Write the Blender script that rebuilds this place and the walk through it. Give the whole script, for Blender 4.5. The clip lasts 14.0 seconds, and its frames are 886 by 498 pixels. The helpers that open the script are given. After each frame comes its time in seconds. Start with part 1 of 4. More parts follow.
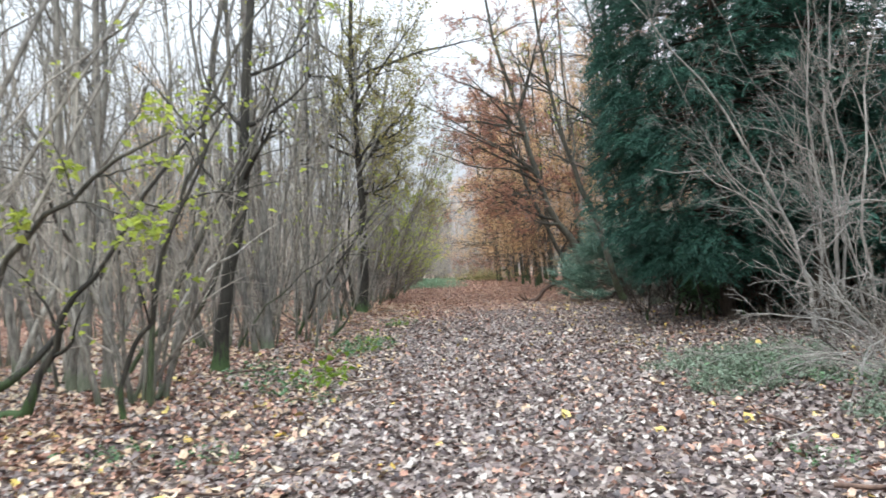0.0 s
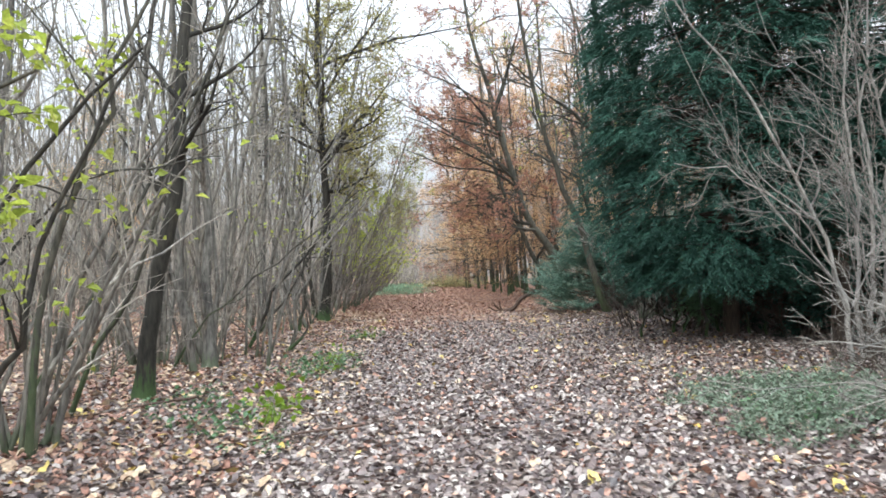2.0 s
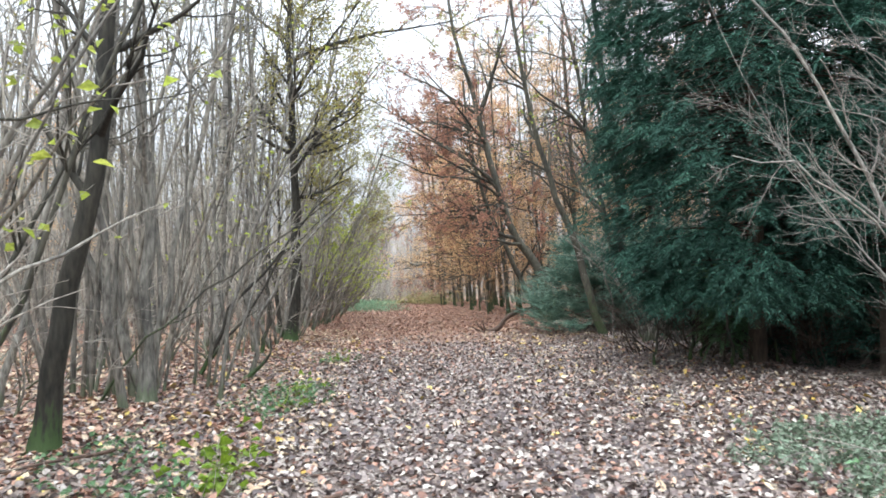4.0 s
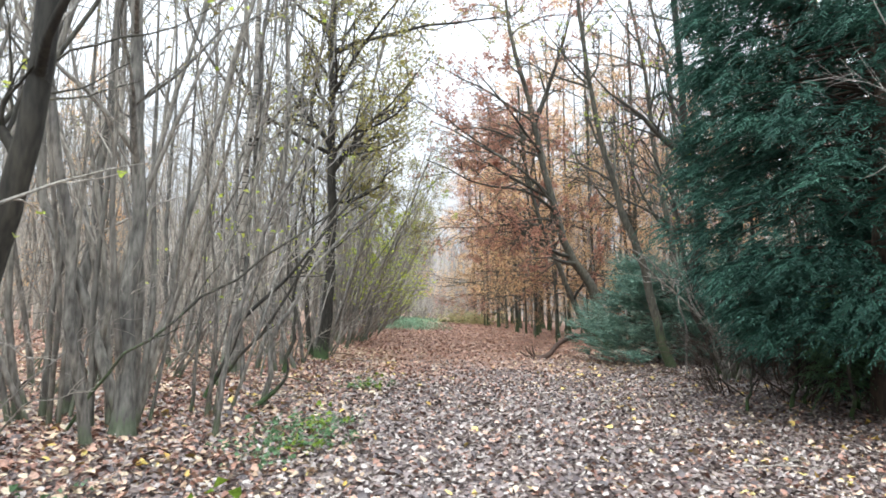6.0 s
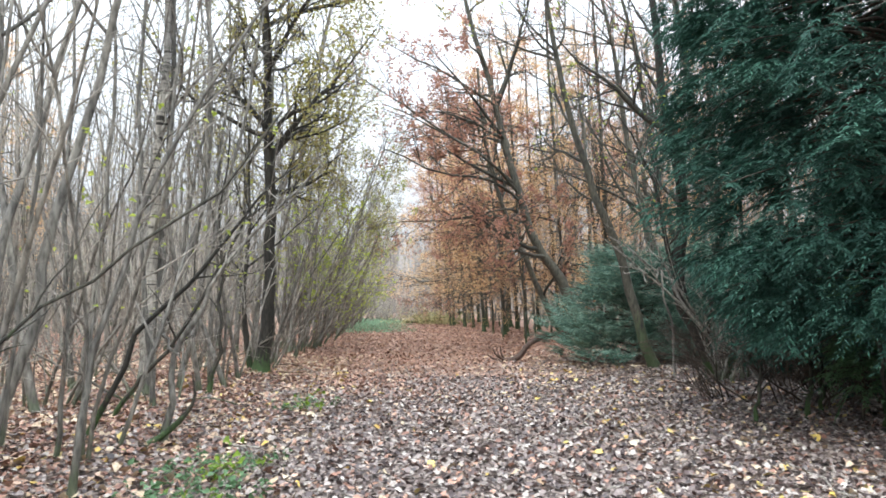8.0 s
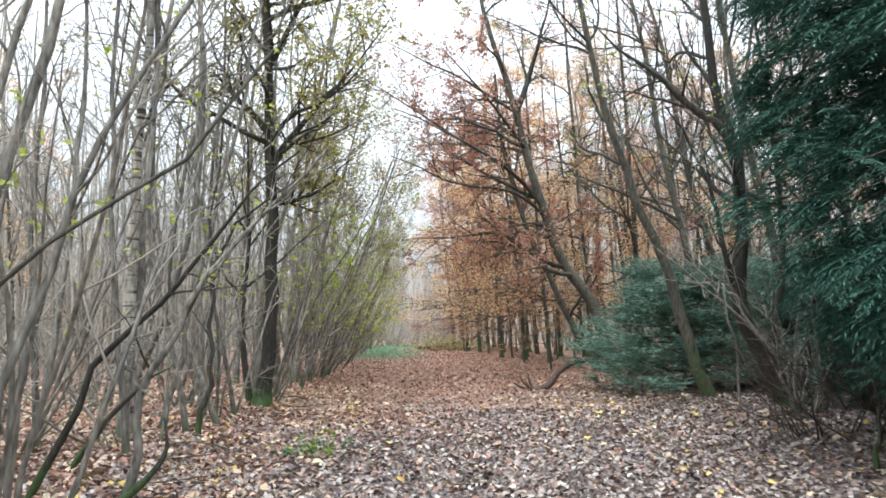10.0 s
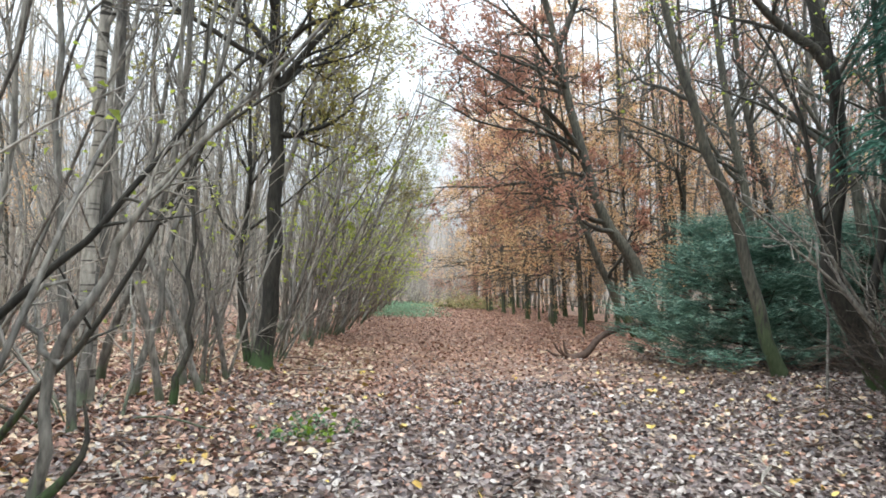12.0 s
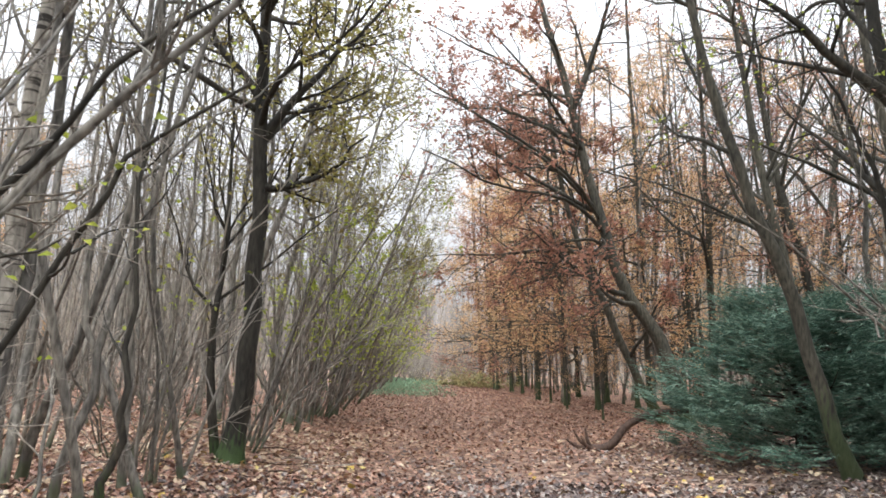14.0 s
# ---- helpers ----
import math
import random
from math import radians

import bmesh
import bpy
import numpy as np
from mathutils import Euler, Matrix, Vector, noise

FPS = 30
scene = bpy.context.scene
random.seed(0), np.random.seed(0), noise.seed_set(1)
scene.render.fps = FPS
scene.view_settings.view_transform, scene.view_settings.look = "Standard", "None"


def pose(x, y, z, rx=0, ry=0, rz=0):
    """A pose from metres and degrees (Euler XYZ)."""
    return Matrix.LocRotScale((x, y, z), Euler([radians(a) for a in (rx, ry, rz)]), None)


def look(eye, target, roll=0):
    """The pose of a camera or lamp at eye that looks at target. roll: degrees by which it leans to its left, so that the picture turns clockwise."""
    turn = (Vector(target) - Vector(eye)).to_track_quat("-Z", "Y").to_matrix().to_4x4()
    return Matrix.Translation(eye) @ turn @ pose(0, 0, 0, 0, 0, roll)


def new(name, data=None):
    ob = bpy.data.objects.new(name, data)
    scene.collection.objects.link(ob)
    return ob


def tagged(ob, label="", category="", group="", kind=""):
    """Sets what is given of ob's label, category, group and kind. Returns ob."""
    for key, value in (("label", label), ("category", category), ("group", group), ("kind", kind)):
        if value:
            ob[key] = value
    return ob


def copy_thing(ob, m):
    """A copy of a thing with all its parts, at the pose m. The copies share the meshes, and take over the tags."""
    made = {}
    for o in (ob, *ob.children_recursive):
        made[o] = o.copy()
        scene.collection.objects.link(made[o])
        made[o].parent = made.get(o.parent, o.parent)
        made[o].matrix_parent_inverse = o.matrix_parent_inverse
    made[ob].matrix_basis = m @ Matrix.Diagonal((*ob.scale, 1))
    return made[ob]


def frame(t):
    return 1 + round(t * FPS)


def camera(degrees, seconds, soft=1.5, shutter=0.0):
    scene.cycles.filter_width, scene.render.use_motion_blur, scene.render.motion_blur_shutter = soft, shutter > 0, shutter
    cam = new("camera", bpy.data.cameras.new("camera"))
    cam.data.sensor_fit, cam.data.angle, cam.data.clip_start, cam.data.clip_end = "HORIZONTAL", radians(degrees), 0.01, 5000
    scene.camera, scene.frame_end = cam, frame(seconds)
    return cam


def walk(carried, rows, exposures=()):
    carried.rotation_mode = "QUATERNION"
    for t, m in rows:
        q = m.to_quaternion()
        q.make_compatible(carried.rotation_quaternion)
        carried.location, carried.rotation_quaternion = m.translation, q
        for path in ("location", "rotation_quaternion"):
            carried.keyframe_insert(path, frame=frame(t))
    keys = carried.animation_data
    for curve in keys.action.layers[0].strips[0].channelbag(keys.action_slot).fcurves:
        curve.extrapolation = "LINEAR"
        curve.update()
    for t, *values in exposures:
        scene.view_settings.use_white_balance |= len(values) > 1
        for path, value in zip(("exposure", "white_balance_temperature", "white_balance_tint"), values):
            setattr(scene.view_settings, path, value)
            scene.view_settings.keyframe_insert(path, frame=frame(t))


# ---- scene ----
cam = camera(64.6, 14.0, soft=1.7, shutter=0.4)
METRES, EYE, TILT, LEAN, TURN = 12.7, 1.5, 0.0, 0.0, 0.0
ROWS = [
    (0.0, 0.0, 0.0, 0.0, 0.06, 1.59, 2.27),
    (0.5, 0.0047, 0.0322, 0.0026, -3.24, 1.12, 1.96),
    (1.0, 0.0042, 0.0664, 0.003, -5.09, 1.66, -0.76),
    (1.5, -0.0065, 0.1007, 0.0022, -4.74, 1.62, -0.11),
    (2.0, -0.0136, 0.1392, 0.0027, -2.83, 1.95, 1.24),
    (2.5, -0.0236, 0.1775, 0.0019, -3.57, 2.3, 1.06),
    (3.0, -0.0281, 0.213, 0.0016, -4.78, 2.23, 1.15),
    (5.5, -0.0304, 0.4025, 0.0023, -4.0, 5.19, -1.17),
    (6.0, -0.027, 0.4386, 0.0008, -1.9, 4.79, -1.86),
    (6.5, -0.0237, 0.4746, 0.0016, -2.25, 4.98, -1.28),
    (7.0, -0.0178, 0.51, 0.0019, -2.45, 5.64, -0.96),
    (7.5, -0.0105, 0.5458, 0.0025, -4.45, 5.59, -0.09),
    (8.0, -0.0039, 0.5833, 0.0028, -4.57, 4.81, -0.09),
    (10.5, -0.0196, 0.7535, -0.0034, -3.79, 7.12, 0.57),
    (11.0, -0.0205, 0.7907, -0.0059, -3.67, 6.35, 0.2),
    (11.5, -0.0199, 0.8283, -0.0035, -4.08, 4.61, -0.41),
    (12.0, -0.0164, 0.8662, 0.0003, -2.24, 3.44, -1.31),
    (12.5, -0.0174, 0.9019, 0.0012, -2.66, 3.47, -0.55),
    (13.0, -0.0151, 0.9334, 0.0042, -3.2, 7.13, -1.36),
    (13.5, -0.015, 0.9651, 0.004, -2.13, 9.33, -1.99),
    (14.0, -0.0123, 0.9913, 0.0043, -1.9, 9.55, -1.96),
]
walk(cam, [(t, pose(0, 0, EYE, TILT, LEAN, TURN) @ pose(METRES * x, METRES * y, METRES * z, 90 + pitch, roll, yaw)) for t, x, y, z, yaw, pitch, roll in ROWS],
     [(0.0, 0.53, 5950, 4), (3.0, 0.77, 5950, 4), (7.5, 0.86, 5950, 4), (12.5, 0.7, 5950, 2), (13.0, 0.95, 5950, 2), (13.5, 0.5, 6250, 8), (14.0, 0.5, 6300, 8)])

# ---- world and sun ----
world = bpy.data.worlds.new("overcast_sky")
scene.world = world
world.use_nodes = True
wn, wl = world.node_tree.nodes, world.node_tree.links
wn.clear()
sky = wn.new("ShaderNodeTexSky")
sky.sky_type, sky.sun_disc = "NISHITA", False
sky.sun_elevation, sky.sun_rotation = radians(58), radians(207)
sky.air_density, sky.dust_density = 1.0, 4.0
grey = wn.new("ShaderNodeHueSaturation")
grey.inputs["Saturation"].default_value = 0.25
cloud = wn.new("ShaderNodeMixRGB")
cloud.inputs[0].default_value = 0.6
cloud.inputs[2].default_value = (24.0, 24.0, 25.0, 1)
background = wn.new("ShaderNodeBackground")
background.inputs[1].default_value = 0.15
wout = wn.new("ShaderNodeOutputWorld")
wl.new(sky.outputs[0], grey.inputs["Color"])
wl.new(grey.outputs[0], cloud.inputs[1])
up_way = wn.new("ShaderNodeSeparateXYZ")
wl.new(wn.new("ShaderNodeTexCoord").outputs["Generated"], up_way.inputs[0])
rise = wn.new("ShaderNodeMapRange")
rise.inputs["To Min"].default_value, rise.inputs["To Max"].default_value = 0.12, 1.0
wl.new(up_way.outputs[2], rise.inputs["Value"])
overcast = wn.new("ShaderNodeMixRGB")
overcast.blend_type, overcast.inputs[0].default_value = "MULTIPLY", 1.0
wl.new(cloud.outputs[0], overcast.inputs[1])
wl.new(rise.outputs[0], overcast.inputs[2])
wl.new(overcast.outputs[0], background.inputs[0])
wl.new(background.outputs[0], wout.inputs[0])
sun = new("sun", bpy.data.lights.new("sun", "SUN"))
sun.data.energy, sun.data.angle, sun.data.color = 1.5, radians(30), (1.0, 0.98, 0.95)
sun.matrix_world = look((-6, -12, 22), (0, 0, 0))


# ---- materials ----
def ramp(nt, stops, fac):
    r = nt.nodes.new("ShaderNodeValToRGB")
    els = r.color_ramp.elements
    while len(els) < len(stops):
        els.new(0.5)
    for e, (p, c) in zip(els, stops):
        e.position, e.color = p, (*c, 1)
    nt.links.new(fac, r.inputs[0])
    return r.outputs[0]


def base_mat(name, rough=0.8):
    m = bpy.data.materials.new(name)
    m.use_nodes = True
    nt = m.node_tree
    b = nt.nodes["Principled BSDF"]
    b.inputs["Roughness"].default_value = rough
    return m, nt, b


def noise_node(nt, scale, detail=4, coord="Object", stretch=None):
    tc = nt.nodes.new("ShaderNodeTexCoord")
    n = nt.nodes.new("ShaderNodeTexNoise")
    n.inputs["Scale"].default_value, n.inputs["Detail"].default_value = scale, detail
    src = tc.outputs[coord]
    if stretch:
        mp = nt.nodes.new("ShaderNodeMapping")
        mp.inputs["Scale"].default_value = stretch
        nt.links.new(src, mp.inputs[0])
        src = mp.outputs[0]
    nt.links.new(src, n.inputs["Vector"])
    return n.outputs["Fac"], tc


def math_node(nt, op, a, b):
    n = nt.nodes.new("ShaderNodeMath")
    n.operation = op
    for i, v in enumerate((a, b)):
        if isinstance(v, (int, float)):
            n.inputs[i].default_value = v
        else:
            nt.links.new(v, n.inputs[i])
    return n.outputs[0]


def mix(nt, fac, a, b, mode="MIX"):
    n = nt.nodes.new("ShaderNodeMixRGB")
    n.blend_type = mode
    for i, v in enumerate((fac, a, b)):
        if isinstance(v, tuple):
            n.inputs[i].default_value = (*v, 1)
        elif isinstance(v, (int, float)):
            n.inputs[i].default_value = v
        else:
            nt.links.new(v, n.inputs[i])
    return n.outputs[0]


def bark(name, dark, light, moss=0.0, moss_height=0.5, rough=0.85):
    """Furrowed bark, green with moss and algae near the foot."""
    m, nt, b = base_mat(name, rough)
    f, tc = noise_node(nt, 9, 6, stretch=(3, 3, 0.7))
    f2, _ = noise_node(nt, 1.3, 3)
    col = ramp(nt, [(0.3, dark), (0.7, light)], f)
    blotch = ramp(nt, [(0.35, (0.7, 0.7, 0.7)), (0.65, (1.25, 1.22, 1.15))], f2)
    col = mix(nt, 1.0, col, blotch, "MULTIPLY")
    oi = nt.nodes.new("ShaderNodeObjectInfo")
    tint = ramp(nt, [(0.0, (0.75, 0.74, 0.72)), (0.5, (1.0, 0.97, 0.93)), (1.0, (1.3, 1.27, 1.22))], oi.outputs["Random"])
    col = mix(nt, 1.0, col, tint, "MULTIPLY")
    if moss:
        sep = nt.nodes.new("ShaderNodeSeparateXYZ")
        nt.links.new(tc.outputs["Object"], sep.inputs[0])
        low = math_node(nt, "SUBTRACT", 1.0, math_node(nt, "DIVIDE", sep.outputs[2], moss_height))
        fac = math_node(nt, "MULTIPLY", math_node(nt, "ADD", low, math_node(nt, "SUBTRACT", math_node(nt, "MULTIPLY", f, 2.2), 1.25)), 1.5)
        n = nt.nodes.new("ShaderNodeClamp")
        nt.links.new(fac, n.inputs[0])
        n.inputs["Max"].default_value = moss
        col = mix(nt, n.outputs[0], col, (0.045, 0.088, 0.02))
    nt.links.new(col, b.inputs["Base Color"])
    bump = nt.nodes.new("ShaderNodeBump")
    bump.inputs["Strength"].default_value, bump.inputs["Distance"].default_value = 0.6, 0.02
    nt.links.new(f, bump.inputs["Height"])
    nt.links.new(bump.outputs[0], b.inputs["Normal"])
    return m


def leafy(name, stops, rough=0.5, thin=0.0, vary=0.35):
    """Leaves in the colours of stops, each leaf its own, with veins of tone across it."""
    m, nt, b = base_mat(name, rough)
    g = nt.nodes.new("ShaderNodeNewGeometry")
    f, _ = noise_node(nt, 1.2, 3)
    pick = math_node(nt, "ADD", math_node(nt, "MULTIPLY", g.outputs["Random Per Island"], 1.0 - vary), math_node(nt, "MULTIPLY", f, vary))
    col = ramp(nt, stops, pick)
    f2, _ = noise_node(nt, 45, 2)
    col = mix(nt, 1.0, col, ramp(nt, [(0.3, (0.65, 0.65, 0.65)), (0.7, (1.2, 1.2, 1.2))], f2), "MULTIPLY")
    nt.links.new(col, b.inputs["Base Color"])
    if thin:
        t = nt.nodes.new("ShaderNodeBsdfTranslucent")
        nt.links.new(col, t.inputs[0])
        ms = nt.nodes.new("ShaderNodeMixShader")
        ms.inputs[0].default_value = thin
        nt.links.new(b.outputs[0], ms.inputs[1])
        nt.links.new(t.outputs[0], ms.inputs[2])
        nt.links.new(ms.outputs[0], nt.nodes["Material Output"].inputs[0])
    return m


M_POLE = bark("pole_bark", (0.07, 0.066, 0.06), (0.31, 0.30, 0.28), 0.5, 0.3)
M_HAZEL = bark("hazel_bark", (0.075, 0.069, 0.061), (0.32, 0.305, 0.28), 0.5, 0.3, 0.7)
M_TWIG = bark("twig_bark", (0.18, 0.166, 0.152), (0.44, 0.415, 0.385))
M_DEAD = bark("dead_twig_bark", (0.12, 0.114, 0.108), (0.33, 0.32, 0.31))
M_BIRCH = bark("birch_bark", (0.20, 0.19, 0.175), (0.52, 0.50, 0.465), 0.3, 0.3)
nt = M_BIRCH.node_tree
scar, _ = noise_node(nt, 2.2, 5, stretch=(0.8, 0.8, 9))
shade = nt.nodes["Principled BSDF"].inputs["Base Color"]
nt.links.new(mix(nt, 1.0, shade.links[0].from_socket, ramp(nt, [(0.36, (0.12, 0.11, 0.10)), (0.46, (1.0, 1.0, 1.0))], scar), "MULTIPLY"), shade)
M_OAK = bark("mossy_dark_bark", (0.014, 0.013, 0.011), (0.058, 0.054, 0.044), 0.75, 0.45)
M_BEECH = bark("beech_bark", (0.022, 0.022, 0.018), (0.105, 0.101, 0.082), 0.5, 1.3)
M_CONTRUNK = bark("conifer_bark", (0.03, 0.022, 0.018), (0.09, 0.068, 0.052))
M_STICK = bark("fallen_branch_bark", (0.05, 0.03, 0.025), (0.17, 0.11, 0.085))
M_TAN = leafy("tan_litter", [(0.0, (0.028, 0.021, 0.023)), (0.25, (0.09, 0.064, 0.062)), (0.5, (0.21, 0.16, 0.147)), (0.75, (0.36, 0.305, 0.272)), (1.0, (0.60, 0.545, 0.49))], 0.4, 0, 0.15)
M_RED = leafy("russet_litter", [(0.0, (0.08, 0.042, 0.032)), (0.4, (0.27, 0.135, 0.095)), (0.7, (0.47, 0.27, 0.19)), (1.0, (0.70, 0.51, 0.38))], 0.5, 0, 0.2)
M_CREAM = leafy("cream_litter", [(0.0, (0.33, 0.20, 0.125)), (0.5, (0.56, 0.42, 0.28)), (1.0, (0.72, 0.63, 0.46))], 0.5)
M_YELLOW = leafy("yellow_litter", [(0.0, (0.42, 0.25, 0.05)), (0.5, (0.62, 0.45, 0.10)), (1.0, (0.66, 0.58, 0.22))], 0.45)
M_ORANGE = leafy("beech_foliage", [(0.0, (0.42, 0.21, 0.10)), (0.35, (0.70, 0.40, 0.20)), (0.7, (0.86, 0.63, 0.36)), (1.0, (0.88, 0.75, 0.40))], 0.6, 0.65, 0.45)
M_RUSSET = leafy("russet_foliage", [(0.0, (0.20, 0.085, 0.065)), (0.5, (0.46, 0.235, 0.17)), (1.0, (0.64, 0.38, 0.25))], 0.6, 0.55, 0.45)
M_LIME = leafy("yellow_green_foliage", [(0.0, (0.20, 0.25, 0.04)), (0.5, (0.42, 0.50, 0.08)), (1.0, (0.64, 0.64, 0.14))], 0.5, 0.55)
M_OLIVE = leafy("olive_brown_foliage", [(0.0, (0.20, 0.13, 0.06)), (0.5, (0.34, 0.30, 0.10)), (1.0, (0.52, 0.52, 0.15))], 0.5, 0.5)
M_CONIFER = leafy("conifer_foliage", [(0.0, (0.012, 0.038, 0.030)), (0.5, (0.032, 0.10, 0.072)), (1.0, (0.09, 0.225, 0.15))], 0.75, 0.15, 0.55)
M_YEW = leafy("blue_green_foliage", [(0.0, (0.04, 0.09, 0.068)), (0.5, (0.14, 0.25, 0.19)), (1.0, (0.36, 0.48, 0.37))], 0.65, 0.2, 0.4)
M_STRAW = leafy("pale_yellow_foliage", [(0.0, (0.22, 0.20, 0.09)), (0.5, (0.42, 0.38, 0.17)), (1.0, (0.58, 0.54, 0.30))], 0.55, 0.4)
M_HERB = leafy("herb_leaves", [(0.0, (0.07, 0.13, 0.05)), (0.5, (0.13, 0.24, 0.11)), (1.0, (0.22, 0.38, 0.20))], 0.5, 0.3)
M_LIMEHERB = leafy("bright_herb_leaves", [(0.0, (0.12, 0.22, 0.02)), (1.0, (0.30, 0.42, 0.04))], 0.5, 0.4)
M_GREYHERB = leafy("grey_green_leaves", [(0.0, (0.11, 0.13, 0.09)), (0.5, (0.19, 0.25, 0.17)), (1.0, (0.32, 0.40, 0.30))], 0.55, 0.3)
M_GRASS = leafy("grass_blades", [(0.0, (0.19, 0.34, 0.20)), (1.0, (0.36, 0.52, 0.36))], 0.6, 0.3)
M_SOIL, nt, b = base_mat("leafy_soil", 0.75)
f1, tcg = noise_node(nt, 0.5, 3)
vor = nt.nodes.new("ShaderNodeTexVoronoi")
vor.inputs["Scale"].default_value = 13
nt.links.new(tcg.outputs["Object"], vor.inputs["Vector"])
sepv = nt.nodes.new("ShaderNodeSeparateColor")
nt.links.new(vor.outputs["Color"], sepv.inputs[0])
tan = ramp(nt, [(0.0, (0.04, 0.03, 0.027)), (0.5, (0.15, 0.112, 0.097)), (1.0, (0.36, 0.29, 0.25))], sepv.outputs[0])
red = ramp(nt, [(0.0, (0.07, 0.032, 0.022)), (0.5, (0.20, 0.10, 0.062)), (1.0, (0.42, 0.27, 0.17))], sepv.outputs[0])
sp = nt.nodes.new("ShaderNodeSeparateXYZ")
nt.links.new(tcg.outputs["Object"], sp.inputs[0])
zone = nt.nodes.new("ShaderNodeMapRange")
zone.inputs["From Min"].default_value, zone.inputs["From Max"].default_value = 17, 27
nt.links.new(math_node(nt, "ADD", math_node(nt, "SUBTRACT", sp.outputs[1], math_node(nt, "MULTIPLY", sp.outputs[0], 0.9)), math_node(nt, "MULTIPLY", f1, 4.0)), zone.inputs["Value"])
nt.links.new(mix(nt, zone.outputs[0], tan, red), b.inputs["Base Color"])
bp = nt.nodes.new("ShaderNodeBump")
bp.inputs["Strength"].default_value, bp.inputs["Distance"].default_value = 0.7, 0.03
nt.links.new(vor.outputs["Distance"], bp.inputs["Height"])
nt.links.new(bp.outputs[0], b.inputs["Normal"])
# bark for distant trunks, with the haze of distance painted in as paleness
M_HAZE_BARK = bark("haze_tinted_bark", (0.22, 0.205, 0.185), (0.46, 0.44, 0.41))
# streaky greys for the far belt, lightened to paint mist over it
M_HAZE_BELT, nt, b = base_mat("far_woods", 1.0)
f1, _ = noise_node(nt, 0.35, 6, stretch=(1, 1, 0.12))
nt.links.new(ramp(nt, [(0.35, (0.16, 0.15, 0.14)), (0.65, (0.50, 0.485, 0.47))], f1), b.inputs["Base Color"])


# ---- geometry helpers ----
def mesh_part(name, V, F, material, parent=None, label="", smooth=True, loc=None, kind=""):
    """One mesh object from vertex and face arrays; F holds arrays of triangles or of quads."""
    me = bpy.data.meshes.new(name)
    V = np.asarray(V, dtype=np.float32).reshape(-1, 3)
    F = [f for f in F if len(f)]
    loops = np.concatenate([f.ravel() for f in F]).astype(np.int32)
    sizes = np.concatenate([np.full(len(f), f.shape[1]) for f in F])
    starts = np.concatenate([[0], np.cumsum(sizes)[:-1]]).astype(np.int32)
    me.vertices.add(len(V))
    me.vertices.foreach_set("co", V.ravel())
    me.loops.add(len(loops))
    me.loops.foreach_set("vertex_index", loops)
    me.polygons.add(len(sizes))
    me.polygons.foreach_set("loop_start", starts)
    if smooth:
        me.polygons.foreach_set("use_smooth", np.ones(len(sizes), dtype=bool))
    me.update(calc_edges=True)
    me.materials.append(material)
    ob = new(name, me)
    if parent:
        ob.parent = parent
    if loc is not None:
        ob.location = loc
    return tagged(ob, label, kind=kind)


def norm(a):
    return a / np.maximum(np.linalg.norm(a, axis=-1, keepdims=True), 1e-9)


def tubes(P, R, sides):
    """Tapered tubes along B paths of K points: vertices and quads."""
    B, K, _ = P.shape
    T = norm(np.gradient(P, axis=1))
    mean = norm(T.mean(axis=1))
    ref = np.where(np.abs(mean[:, 2:3]) > 0.8, np.array([[1.0, 0.13, 0.0]]), np.array([[0.0, 0.1, 1.0]]))[:, None, :]
    U = norm(np.cross(T, ref))
    W = np.cross(T, U)
    a = np.arange(sides) * 2 * np.pi / sides
    ring = P[:, :, None, :] + R[:, :, None, None] * (np.cos(a)[None, None, :, None] * U[:, :, None, :] + np.sin(a)[None, None, :, None] * W[:, :, None, :])
    idx = np.arange(B * K * sides).reshape(B, K, sides)
    i0, i1 = idx[:, :-1, :], idx[:, 1:, :]
    Q = np.stack([i0, np.roll(i0, -1, 2), np.roll(i1, -1, 2), i1], -1).reshape(-1, 4)
    return ring.reshape(-1, 3), Q


def join(parts):
    """Several (V, F) pairs as one."""
    Vs, Fs, n = [], [], 0
    for V, F in parts:
        Vs.append(V)
        Fs.append(F + n)
        n += len(V)
    return np.concatenate(Vs), Fs


def grow(rng, S, D, L, K, wobble, up=0.0):
    """Paths of K points from S along D, of length L, that wander and turn up (or droop, up < 0)."""
    P, C = [S], D
    for k in range(K - 1):
        C = norm(C + wobble * rng.normal(size=C.shape) + np.array([0, 0, up]))
        P.append(P[-1] + C * (L / (K - 1))[:, None])
    return np.stack(P, 1)


def offshoots(rng, P, R, L, n, t0, t1, angle, ratio, rad=0.55, flat=1.0):
    """n side branches on each path: start, direction, length and radius."""
    B, K, _ = P.shape
    t = rng.uniform(t0, t1, (B, n)) * (K - 1)
    k = np.minimum(t.astype(int), K - 2)
    f = (t - k)[..., None]
    b = np.arange(B)[:, None]
    S = P[b, k] * (1 - f) + P[b, k + 1] * f
    T = norm(P[b, k + 1] - P[b, k])
    side = rng.normal(size=T.shape) * np.array([1, 1, flat])
    side = norm(side - (side * T).sum(-1, keepdims=True) * T)
    a = np.radians(rng.uniform(angle * 0.7, angle * 1.3, (B, n)))[..., None]
    D = T * np.cos(a) + side * np.sin(a)
    length = L[:, None] * ratio * rng.uniform(0.55, 1.2, (B, n)) * (1.15 - 0.6 * t / (K - 1))
    radius = (R[b, k] * (1 - f[..., 0]) + R[b, k + 1] * f[..., 0]) * rad
    return S.reshape(-1, 3), D.reshape(-1, 3), length.ravel(), radius.ravel()


